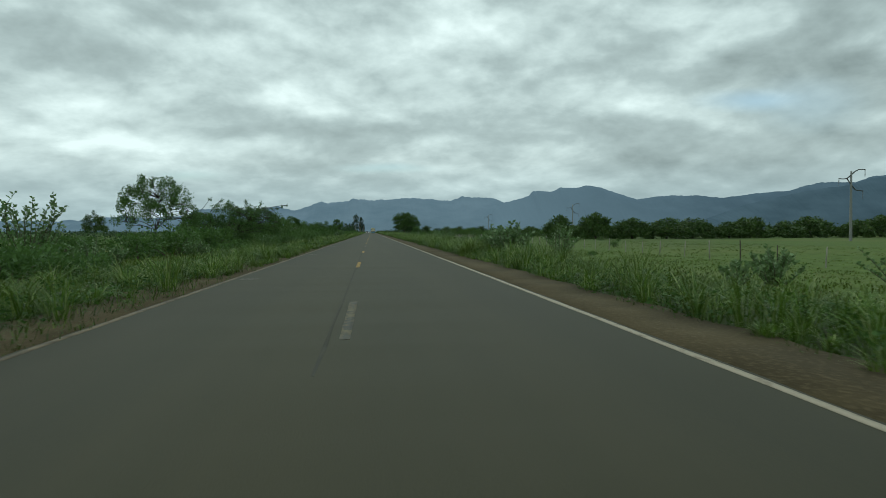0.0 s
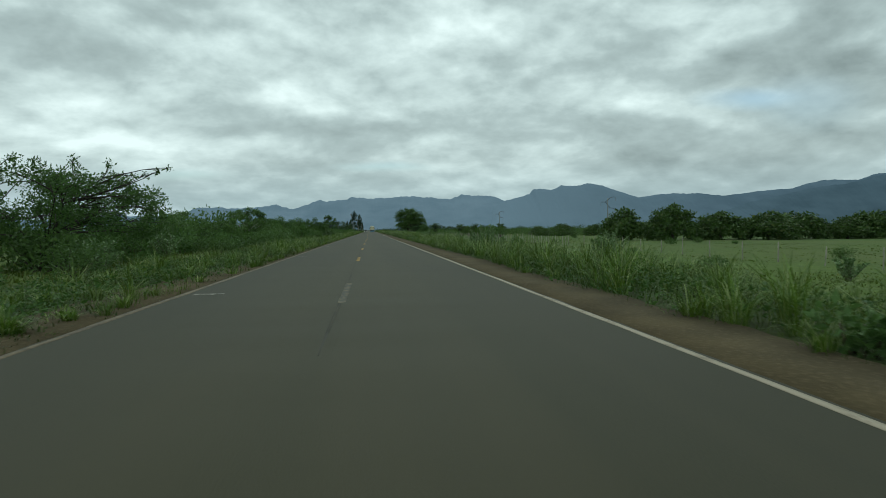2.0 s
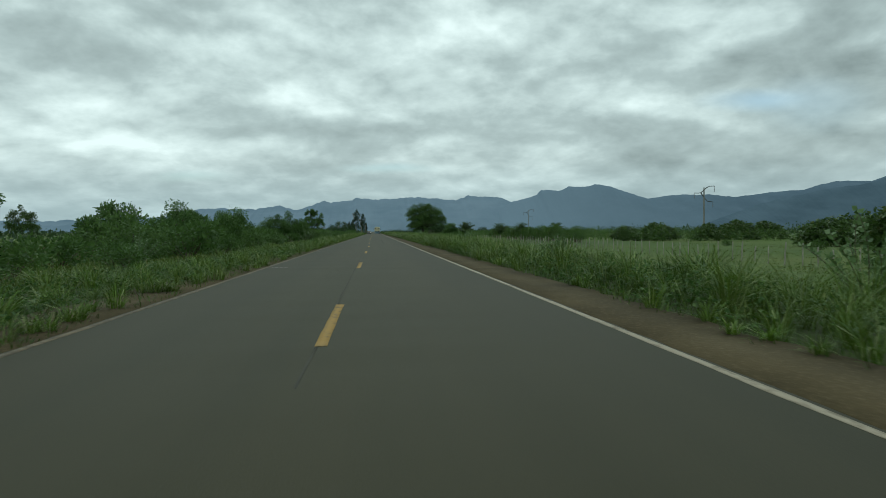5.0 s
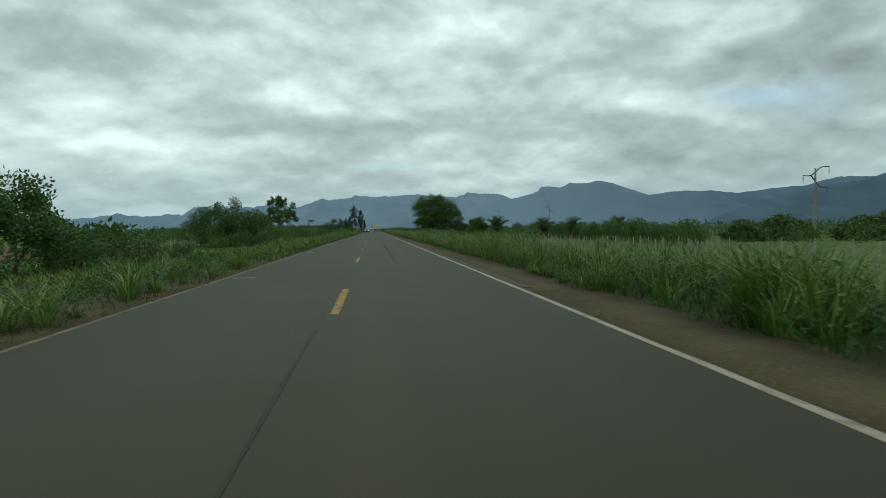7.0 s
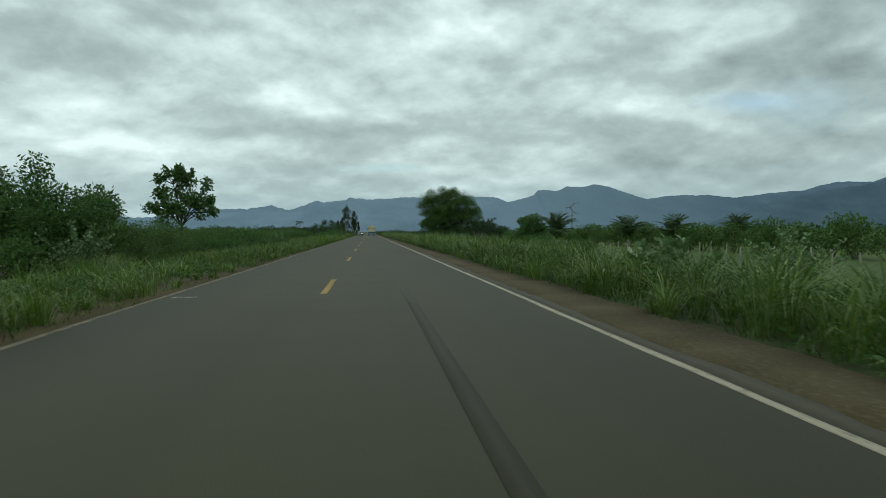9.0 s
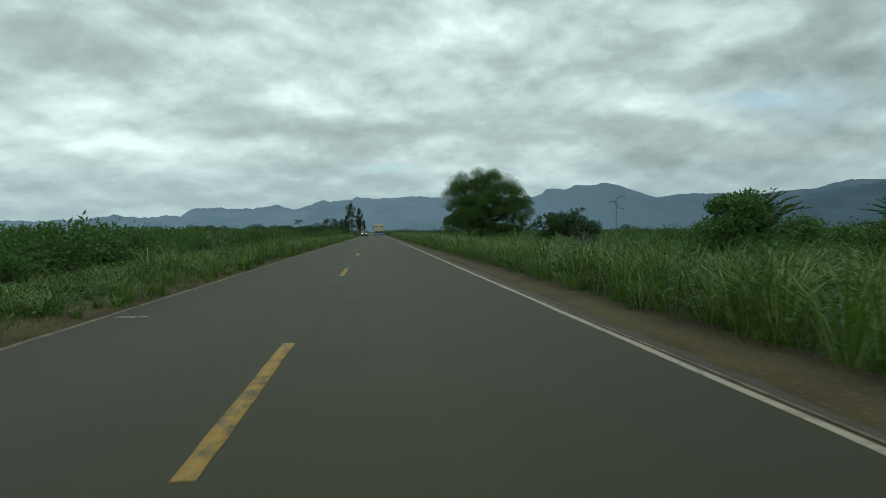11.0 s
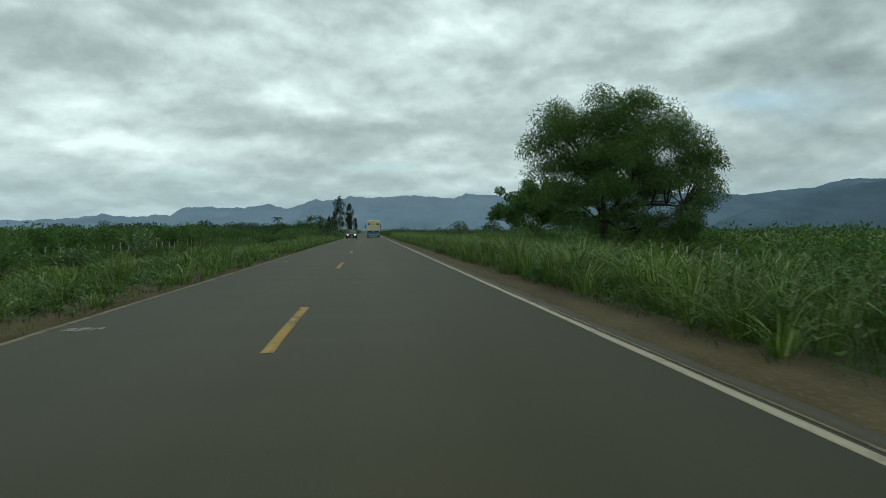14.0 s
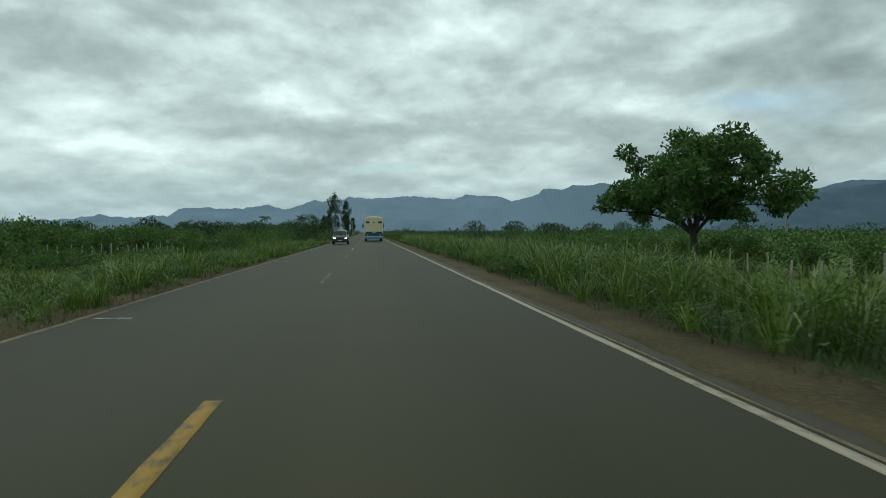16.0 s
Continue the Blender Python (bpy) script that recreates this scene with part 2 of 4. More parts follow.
M_CHALK = paint("chalk_paint", (0.25, 0.23, 0.19), (0.06, 0.057, 0.048), 0.62)


def tyre_rubber():
    k = Mat("rubber_streak", 0.68, 0.0, 0.20)
    f = k.ramp(k.noise(2.2, 5, (1, 0.15, 1)), 0.3, 0.75)
    k.base(k.mix(f, (0.023, 0.0205, 0.010), (0.040, 0.036, 0.017)))
    return k.m


M_STREAK = tyre_rubber()


def soil(name, a, b, stone):
    k = Mat(name, 0.95, 0.0, 0.15)
    f, g = k.noise(0.6, 5), k.noise(14, 5)
    c = k.mix(k.ramp(f, 0.35, 0.65), a, b)
    c = k.mix(k.math("MULTIPLY", k.ramp(g, 0.5, 0.75), 0.6), c, stone)
    k.base(c)
    k.bump(g, 0.6, 0.03)
    return k.m


M_SHOULDER = soil("shoulder_dirt", (0.058, 0.045, 0.023), (0.096, 0.074, 0.038), (0.16, 0.125, 0.072))
M_RED_SOIL = soil("ploughed_red_soil", (0.115, 0.060, 0.040), (0.160, 0.085, 0.055), (0.20, 0.12, 0.08))


def ground_cover():
    k = Mat("ground_cover", 0.95, 0.0, 0.15)
    f, g, h = k.noise(0.035, 4), k.noise(1.6, 5), k.noise(0.006, 3)
    c = k.mix(k.ramp(g, 0.3, 0.7), (0.062, 0.094, 0.017), (0.112, 0.160, 0.032))
    c = k.mix(k.math("MULTIPLY", k.ramp(f, 0.45, 0.65), 0.5), c, (0.140, 0.145, 0.044))
    c = k.mix(k.math("MULTIPLY", k.ramp(h, 0.45, 0.6), 0.6), c, (0.050, 0.080, 0.035))
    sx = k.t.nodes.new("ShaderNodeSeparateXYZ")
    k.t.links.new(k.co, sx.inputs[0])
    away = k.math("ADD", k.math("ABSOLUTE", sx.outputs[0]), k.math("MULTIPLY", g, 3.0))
    # near the road: litter soil, its colour darkened to paint shade under grass
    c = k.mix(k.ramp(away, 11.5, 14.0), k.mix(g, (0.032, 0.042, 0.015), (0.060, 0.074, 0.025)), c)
    k.base(c)
    k.bump(g, 0.7, 0.08)
    return k.m


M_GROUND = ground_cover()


def hazed_rock(name, a, b, glow, haze_x=None):
    """Far forested rock; kilometres of bluish air haze are painted into its colour and glow."""
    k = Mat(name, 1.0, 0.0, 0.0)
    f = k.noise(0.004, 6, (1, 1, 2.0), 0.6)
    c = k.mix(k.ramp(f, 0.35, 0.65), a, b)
    # painted haze grows paler towards small x
    if haze_x:
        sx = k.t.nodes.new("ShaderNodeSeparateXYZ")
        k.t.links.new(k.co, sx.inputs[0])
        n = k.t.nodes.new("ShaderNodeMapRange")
        n.inputs["From Min"].default_value, n.inputs["From Max"].default_value = haze_x
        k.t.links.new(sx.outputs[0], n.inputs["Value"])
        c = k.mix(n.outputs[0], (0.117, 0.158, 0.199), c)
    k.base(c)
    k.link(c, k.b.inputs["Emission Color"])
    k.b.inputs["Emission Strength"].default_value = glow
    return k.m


# range tints carry the air haze; the glow stands in for scattered light
M_RANGE_NEAR = hazed_rock("near_range", (0.064, 0.092, 0.121), (0.084, 0.117, 0.151), 0.45, (900.0, 2500.0))
M_RANGE_SPUR = hazed_rock("right_spur", (0.052, 0.077, 0.100), (0.070, 0.100, 0.128), 0.40)
M_RANGE_FAR = hazed_rock("far_range", (0.105, 0.145, 0.185), (0.130, 0.172, 0.215), 0.45)

# ---- mesh helpers ----


class Geo:
    """Vertices and triangles, gathered and then made into one mesh."""

    def __init__(self):
        self.v, self.f, self.n = [], [], 0

    def add(self, v, f):
        v = np.asarray(v, dtype=np.float32).reshape(-1, 3)
        self.v.append(v)
        self.f.append(np.asarray(f, dtype=np.int32).reshape(-1, 3) + self.n)
        self.n += len(v)

    def tube(self, pts, radii, sides=6):
        pts = np.asarray(pts, dtype=float)
        k = len(pts)
        tang = np.gradient(pts, axis=0)
        tang /= np.linalg.norm(tang, axis=1)[:, None] + 1e-9
        ref = np.where(np.abs(tang[:, 2:3]) > 0.9, np.array([[1.0, 0, 0]]), np.array([[0, 0, 1.0]]))
        a = np.cross(tang, ref)
        a /= np.linalg.norm(a, axis=1)[:, None] + 1e-9
        b = np.cross(tang, a)
        ang = np.linspace(0, 2 * math.pi, sides, endpoint=False)
        ring = a[:, None, :] * np.cos(ang)[None, :, None] + b[:, None, :] * np.sin(ang)[None, :, None]
        v = pts[:, None, :] + ring * np.asarray(radii)[:, None, None]
        f = []
        for i in range(k - 1):
            for j in range(sides):
                p, q = i * sides + j, i * sides + (j + 1) % sides
                f += [(p, q, q + sides), (p, q + sides, p + sides)]
        top = (k - 1) * sides
        f += [(top, top + j, top + j + 1) for j in range(1, sides - 1)]
        self.add(v.reshape(-1, 3), f)

    def leaves(self, pos, axis, length, width, rng, fold=0.15):
        """Folded rhombic leaves at pos, pointing along axis."""
        n = len(pos)
        axis = axis / (np.linalg.norm(axis, axis=1)[:, None] + 1e-9)
        side = np.cross(axis, rng.normal(size=(n, 3)))
        side /= np.linalg.norm(side, axis=1)[:, None] + 1e-9
        up = np.cross(side, axis)
        length = np.broadcast_to(length, n)[:, None]
        width = np.broadcast_to(width, n)[:, None]
        mid = pos + axis * length * 0.45 + up * length * fold
        v = np.stack([pos, mid + side * width / 2, pos + axis * length, mid - side * width / 2], axis=1).reshape(-1, 3)
        i = np.arange(n)[:, None] * 4
        f = np.stack([i + [0, 1, 2], i + [0, 2, 3]], axis=1).reshape(-1, 3)
        self.add(v, f)

    def mesh(self, name, material, smooth=False):
        v, f = np.concatenate(self.v), np.concatenate(self.f)
        me = bpy.data.meshes.new(name)
        me.vertices.add(len(v))
        me.vertices.foreach_set("co", v.ravel())
        me.loops.add(f.size)
        me.loops.foreach_set("vertex_index", f.ravel())
        me.polygons.add(len(f))
        me.polygons.foreach_set("loop_start", np.arange(0, f.size, 3, dtype=np.int32))
        if smooth:
            me.polygons.foreach_set("use_smooth", np.ones(len(f), dtype=bool))
        me.update(calc_edges=True)
        me.materials.append(material)
        return me


def bm_mesh(name, bm, material):
    me = bpy.data.meshes.new(name)
    bm.to_mesh(me)
    bm.free()
    me.materials.append(material)
    return me


def part(name, shape, material, parent, label="", at=None):
    """One mesh object under a thing or a part; shape is a bmesh, a Geo or a mesh."""
    if isinstance(shape, Geo):
        shape = shape.mesh(name, material)
    elif isinstance(shape, bmesh.types.BMesh):
        shape = bm_mesh(name, shape, material)
    ob = new(name, shape)
    ob.parent = parent
    if at is not None:
        ob.matrix_basis = at
    return tagged(ob, label)


def box(x0, x1, y0, y1, z0, z1, bevel=0.0, segs=2):
    bm = bmesh.new()
    bmesh.ops.create_cube(bm, size=1)
    for v in bm.verts:
        v.co = ((x0 + x1) / 2 + v.co.x * (x1 - x0), (y0 + y1) / 2 + v.co.y * (y1 - y0), (z0 + z1) / 2 + v.co.z * (z1 - z0))
    if bevel:
        bmesh.ops.bevel(bm, geom=bm.edges[:], offset=bevel, segments=segs, affect="EDGES", profile=0.5)
    return bm


def ground_z(x):
    return np.interp(x, [-5000, -15, -9, -4.7, 4.7, 9, 15, 5000], [-0.60, -0.60, -0.32, -0.05, -0.05, -0.35, -0.92, -0.92])


def wave(x, y):
    """A smooth uneven field between about 0 and 1."""
    return 0.5 + 0.2 * np.sin(y * 0.21 + x * 0.6) + 0.16 * np.sin(y * 0.57 - x * 0.9 + 1.3) + 0.14 * np.sin(y * 1.31 + x * 1.7 + 0.4)


# ---- ground, road, mountains ----
geo = Geo()
gx = np.concatenate([np.linspace(-5200, -60, 12), np.linspace(-50, -16, 8), np.linspace(-15, -5, 9), [-4.7, -4.3, 0, 4.3, 4.7], np.linspace(5, 15, 9), np.linspace(16, 50, 8), np.linspace(60, 5200, 12)])
gy = np.concatenate([np.linspace(-300, 700, 200), np.linspace(760, 4990, 20)])
GX, GY = np.meshgrid(gx, gy)
bumpy = (wave(GX * 0.7, GY) - 0.5) * 0.16 * (np.abs(GX) > 5) * (np.abs(GX) < 60)
GZ = ground_z(GX) + bumpy - 0.03 * (np.abs(GX) < 4.4)
idx = np.arange(GX.size).reshape(GX.shape)
quads = np.stack([idx[:-1, :-1], idx[:-1, 1:], idx[1:, 1:], idx[1:, :-1]], -1).reshape(-1, 4)
geo.add(np.stack([GX, GY, GZ], -1), np.concatenate([quads[:, [0, 1, 2]], quads[:, [0, 2, 3]]]))
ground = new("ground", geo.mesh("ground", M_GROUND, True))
tagged(ground, "green verge and pasture ground reaching the hills", "ground", kind="structure")


def strip(xa, xb, y0, y1, z, thick, step, wob_a=0.0, wob_b=0.0, seed=0):
    """A long slab whose two sides waver."""
    rng = np.random.default_rng(seed)
    n = max(2, int((y1 - y0) / step) + 1)
    y = np.linspace(y0, y1, n)
    a = xa + wob_a * (rng.random(n) - 0.5) * 2
    b = xb + wob_b * (rng.random(n) - 0.5) * 2
    top, low = np.full(n, z), np.full(n, z - thick)
    v = np.stack([np.stack([a, y, low], -1), np.stack([a, y, top], -1), np.stack([b, y, top], -1), np.stack([b, y, low], -1)], 1).reshape(-1, 3)
    f = []
    for i in range(n - 1):
        for j in range(3):
            p = i * 4 + j
            f += [(p, p + 1, p + 5), (p, p + 5, p + 4)]
    for e in (0, (n - 1) * 4):
        f += [(e, e + 1, e + 2), (e, e + 2, e + 3)]
    g = Geo()
    g.add(v, f)
    return g


road = new("road", strip(-3.58, 3.60, -150, 1500, 0.0, 0.09, 0.6, 0.02, 0.02, 1).mesh("road", M_ASPHALT))
tagged(road, "straight two-lane road of worn brownish-grey asphalt", "road", kind="structure")
for side in (-1, 1):
    xs = sorted((side * (3.55 if side > 0 else 3.53), side * 5.05))
    sh = new("shoulder", strip(xs[0], xs[1], -150, 1500, -0.012, 0.08, 0.7, 0.12 if side < 0 else 0.02, 0.02 if side < 0 else 0.12, 5 + side).mesh("shoulder", M_SHOULDER))
    tagged(sh, "bare reddish-brown dirt shoulder beside the asphalt", "shoulder", kind="structure")
    part("edge_line", strip(side * 3.5 - 0.052, side * 3.5 + 0.052, -150, 1500, 0.004, 0.004, 1.1, 0.012, 0.012, 8 + side), M_WHITE_LINE if side > 0 else M_DIRTY_LINE, road, "worn white edge line" if side > 0 else "dirt-stained white edge line")
DASH_END, DASH_STEP, DASH_LONG = 12.3, 16.0, 4.3
for k in range(-2, 58):
    y1 = DASH_END + DASH_STEP * k
    off = float(np.interp(k, [0, 1, 6, 10, 13], [-0.10, -0.26, -0.28, -0.15, -0.40]))
    faded = k in (0, 3, 12, 18, 22, 23)
    part("lane_dash", strip(off - 0.07, off + 0.07, y1 - DASH_LONG, y1, 0.004, 0.004, 0.35, 0.006, 0.006, 40 + k), M_FADED_YELLOW if faded else M_YELLOW_LINE, road, "worn yellow centre dash")
for k in range(0, 24):
    y = 18.7 + 19.7 * k
    rng = np.random.default_rng(300 + k)
    g = Geo()
    x = -3.3
    for j in range(4):
        w = 0.05 + 0.10 * rng.random()
        h = 0.10 + 0.16 * rng.random()
        g2 = strip(x, x + w, y - h, y + 0.06 * rng.random(), 0.004, 0.004, 0.1, 0.01, 0.01, 400 + k * 5 + j)
        g.add(g2.v[0], g2.f[0])
        x += w + 0.03
    part("station_mark", g, M_CHALK, road, "small faded white painted survey mark")
tar = Mat("tar_seam", 0.68, 0.0, 0.21)
tar.base(tar.mix(tar.ramp(tar.noise(1.3, 4), 0.35, 0.65), (0.023, 0.0205, 0.009), (0.041, 0.0365, 0.017)))
M_TAR = tar.m
for y0, y1 in ((6, 47), (51, 113), (118, 168)):
    part("tar_seam", strip(-0.32, -0.28, y0, y1, 0.002, 0.002, 1.6, 0.014, 0.014, int(y0)), M_TAR, road, "thin dark tar seam along the road's middle")
part("tyre_mark", strip(1.22, 1.40, 183, 217, 0.003, 0.003, 3.0, 0.015, 0.015, 77), M_STREAK, road, "dark tyre streak in the lane")
part("paved_edge", strip(3.57, 3.84, 172, 1500, -0.004, 0.05, 0.5, 0.0, 0.06, 83), plain("dusty_asphalt", (0.062, 0.051, 0.028), 0.9, 0, 0.35, 5.0), road, "broken outer edge of the asphalt")
part("old_edge_line", strip(3.60, 3.645, 236, 520, 0.004, 0.004, 1.3, 0.012, 0.012, 79), M_DIRTY_LINE, road, "thin remains of an older edge line")
field = new("ploughed_field", strip(-44, -19.6, 176, 238, -0.545, 0.05, 1.0, 0.8, 0.3, 9).mesh("ploughed_field", M_RED_SOIL))
tagged(field, "strip of bare reddish-brown ploughed soil behind the fence", "field", kind="structure")


def mountain_range(name, material, dist, crest, deep, rough, label, seed):
    """Crest: summits and saddles as (metres across, metres high); slopes fall away to both sides with spurs."""
    xs, zs = zip(*crest)
    n, d = 520, 18
    x = np.linspace(xs[0], xs[-1], n)
    top = np.interp(x, xs, zs) * 1.01
    jag = np.array([noise.fractal(Vector((v / 70, seed, 0)), 0.8, 2.0, 5) for v in x])
    fine = np.array([noise.fractal(Vector((v / 16, seed, 5)), 0.7, 2.0, 3) for v in x])
    top = np.maximum(top + jag * rough + fine * rough * 0.35, 2)
    g = Geo()
    j = np.linspace(-1, 0.8, d)
    X, J = np.meshgrid(x, j)
    fall = np.clip(1 - np.abs(J), 0, 1) ** 0.8
    spur = np.array([[noise.fractal(Vector((v / 260 + q * 0.6, q * 1.6, seed)), 0.9, 2.0, 4) for v in x] for q in j])
    Z = top[None, :] * fall * (1 + 0.35 * spur * (1 - fall)) - 3
    Z = np.minimum(Z, top[None, :] * (0.15 + 0.85 * fall))
    Y = dist + J * deep + spur * deep * 0.12 * (1 - fall)
    ii = np.arange(X.size).reshape(X.shape)
    q = np.stack([ii[:-1, :-1], ii[:-1, 1:], ii[1:, 1:], ii[1:, :-1]], -1).reshape(-1, 4)
    g.add(np.stack([X, Y, Z], -1), np.concatenate([q[:, [0, 1, 2]], q[:, [0, 2, 3]]]))
    return tagged(new(name, g.mesh(name, material, True)), label, "mountains", kind="structure")


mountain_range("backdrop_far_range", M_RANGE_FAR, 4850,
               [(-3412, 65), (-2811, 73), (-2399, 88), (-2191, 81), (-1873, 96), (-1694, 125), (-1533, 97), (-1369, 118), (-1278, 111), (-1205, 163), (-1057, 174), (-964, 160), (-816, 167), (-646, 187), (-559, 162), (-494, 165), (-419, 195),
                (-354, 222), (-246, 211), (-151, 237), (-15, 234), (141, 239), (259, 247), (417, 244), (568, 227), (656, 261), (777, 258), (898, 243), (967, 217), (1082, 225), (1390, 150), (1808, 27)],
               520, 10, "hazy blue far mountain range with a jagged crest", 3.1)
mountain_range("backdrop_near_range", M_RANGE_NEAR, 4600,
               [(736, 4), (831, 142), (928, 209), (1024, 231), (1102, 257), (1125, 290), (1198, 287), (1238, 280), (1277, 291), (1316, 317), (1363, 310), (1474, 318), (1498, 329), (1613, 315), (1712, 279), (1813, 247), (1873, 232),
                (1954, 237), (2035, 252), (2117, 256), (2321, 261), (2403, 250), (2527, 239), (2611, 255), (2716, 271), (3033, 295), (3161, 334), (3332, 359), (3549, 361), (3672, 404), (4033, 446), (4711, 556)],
               430, 5, "mountains under the clouds, tinted blue-grey with painted air haze", 7.7)
mountain_range("backdrop_right_spur", M_RANGE_SPUR, 4200, [(1999, 2), (2262, 105), (2470, 181), (2681, 227), (2875, 266), (3070, 295), (3229, 321), (3339, 357), (3669, 392), (4286, 451)], 350, 5, "dark forested mountain spur, tinted blue-grey with painted air haze", 1.3)

# ---- grasses ----


def blades(g, x, y, h, rng, width, segs, lean=0.55, az=None):
    """Blades rooted at x, y that rise, arch over and let their tips hang; h is their length."""
    n = len(x)
    z = ground_z(x)
    az = rng.uniform(0, 2 * math.pi, n) if az is None else az + rng.normal(0, 0.5, n)
    h = np.minimum(h, 1.9)
    out = np.minimum(lean * (0.3 + 0.9 * rng.random(n)), 1.15)
    reach = np.maximum(np.abs(x) - 3.68, 0.15) / np.maximum(h, 0.1)
    out = np.where(np.cos(az) * np.sign(x) < 0, np.minimum(out, reach), out)
    dx, dy = np.cos(az), np.sin(az)
    sx, sy = -dy, dx
    s = np.array([0.0, 0.42, 0.74, 1.0]) if segs == 3 else np.array([0.0, 0.6, 1.0])
    wid = np.array([0.75, 1.0, 0.7]) if segs == 3 else np.array([0.8, 0.9])
    rows = []
    for i, t in enumerate(s):
        horiz = h * out * t ** 1.8
        vert = h * (t - (0.12 + 0.42 * out) * t ** 3)
        c = np.stack([x + dx * horiz, y + dy * horiz, z + vert - 0.03], -1)
        if i < len(s) - 1:
            o = np.stack([sx, sy, np.zeros(n)], -1) * (width * wid[i] / 2)[:, None]
            rows += [c - o, c + o]
        else:
            rows.append(c)
    v = np.stack(rows, 1)
    k = v.shape[1]
    base = np.arange(n)[:, None] * k
    f = []
    for i in range(len(s) - 2):
        p = 2 * i
        f += [base + [p, p + 1, p + 3], base + [p, p + 3, p + 2]]
    p = k - 3
    f.append(base + [p, p + 1, p + 2])
    g.add(v.reshape(-1, 3), np.concatenate(f))


def tufts(rng, xa, xb, ya, yb, per_m2, blades_each, spread):
    n = int(abs(xb - xa) * (yb - ya) * per_m2)
    cx, cy = rng.uniform(xa, xb, n), rng.uniform(ya, yb, n)
    dx, dy = rng.normal(0, spread, n * blades_each), rng.normal(0, spread, n * blades_each)
    tone = np.repeat(rng.uniform(0.55, 1.3, n), blades_each)
    return np.repeat(cx, blades_each) + dx, np.repeat(cy, blades_each) + dy, tone, np.arctan2(dy, dx)


def clump(x, y):
    """Rounded patches a metre or two across, 0 to 1."""
    a = np.sin(1.9 * y + 0.8 * np.sin(0.7 * x + 0.31 * y)) * np.sin(2.2 * x + 1.3 * np.sin(0.53 * y))
    b = np.sin(0.83 * y + 1.1 * x + np.sin(0.37 * y)) * np.sin(0.9 * x - 0.61 * y + 2.0)
    return 0.5 + 0.27 * a + 0.23 * b


def verge_edge(side, y):
    """Where the grass begins, across the road."""
    ragged = (wave(side * 5.0, y * 1.1) - 0.5) * 0.45
    return (np.interp(y, [0, 230, 300, 520], [4.78, 4.85, 4.6, 4.6]) if side > 0 else 3.60) + ragged * (0.8 if side > 0 else 0.3) + (clump(side * 4.6, y) - 0.5) * (0.42 if side > 0 else 0.24)


def verge_height(x, y):
    d = np.abs(x) - np.where(x > 0, verge_edge(1, y), verge_edge(-1, y))
    h = 0.36 + 0.64 * np.clip(d / 0.8, 0, 1)
    right = np.interp(y, [0, 60, 140, 190, 240, 420, 520], [0.62, 0.74, 0.84, 1.12, 1.24, 1.18, 0.9])
    left = np.interp(y, [0, 130, 190, 250, 330, 400, 520], [0.43, 0.43, 0.40, 0.52, 0.52, 0.40, 0.45])
    mound = 0.66 + 0.68 * wave(x * 0.5 + 3.0, y * 0.33)
    return h * np.where(x > 0, right, left) * (0.7 + 0.6 * wave(x * 1.4, y)) * (0.52 + 0.96 * clump(x, y)) * mound


rng = np.random.default_rng(11)
for side in (-1, 1):
    g = Geo()
    # tussocks, each a fountain of long blades with dark gaps between
    n = int(4.6 * 432 * 1.2)
    cx, cy = 3.8 + 4.6 * rng.random(n) ** 1.15, rng.uniform(-3, 429, n)
    kept = cx > verge_edge(side, cy) + (0.14 if side > 0 else 0.04)
    cx, cy = cx[kept], cy[kept]
    size = rng.uniform(0.55, 1.35, len(cx)) * (0.75 + 0.5 * clump(cx * side, cy))
    each = 52
    x, y, size = np.repeat(cx, each), np.repeat(cy, each), np.repeat(size, each)
    az = rng.uniform(0, 2 * math.pi, len(x))
    root = 0.12 * size * np.sqrt(rng.random(len(x)))
    x, y = (x + np.cos(az) * root) * side, y + np.sin(az) * root
    az = az if side > 0 else math.pi - az
    long = np.maximum(verge_height(x, y) * 1.75 * size, 0.40) * rng.uniform(0.55, 1.1, len(x))
    blades(g, x, y, long, rng, rng.uniform(0.009, 0.019, len(x)), 3, 1.0, az)
    ob = new("verge_tussocks", g.mesh("verge_tussocks", M_LIT_TUSSOCK))
    tagged(ob, "long arching grass tussocks along the verge, paled as seed heads and lit tips", "grass", kind="stuff")
    # the lower sward between and behind them, its colour darkened for shade there
    g = Geo()
    x, y, tone, az = tufts(rng, 3.45, 6.2, -4, 432, 7.0 if side > 0 else 10.0, 8, 0.13)
    kept = x > verge_edge(side, y)
    x, y, tone, az = x[kept] * side, y[kept], tone[kept], az[kept] if side > 0 else math.pi - az[kept]
    blades(g, x, y, (0.12 + verge_height(x, y) * 0.68) * tone * rng.uniform(0.45, 1.15, len(x)), rng, rng.uniform(0.009, 0.018, len(x)), 2, 1.1, az)
    x, y, tone, az = tufts(rng, 6.2, 9.3 if side < 0 else 10.5, -4, 440, 3.6, 8, 0.15)
    x *= side
    blades(g, x, y, verge_height(x, y) * 1.0 * tone * rng.uniform(0.6, 1.2, len(x)), rng, rng.uniform(0.014, 0.030, len(x)), 2, 0.9)
    x, y, tone, az = tufts(rng, 4.6, 11, 440, 700, 1.5, 5, 0.2)
    x *= side
    blades(g, x, y, verge_height(x, y) * tone, rng, rng.uniform(0.05, 0.10, len(x)), 2, 0.6)
    ob = new("verge_grass", g.mesh("verge_grass", M_SHADED_SWARD))
    tagged(ob, "dense green roadside grass, coloured darker as shade below the tussocks", "grass", kind="stuff")

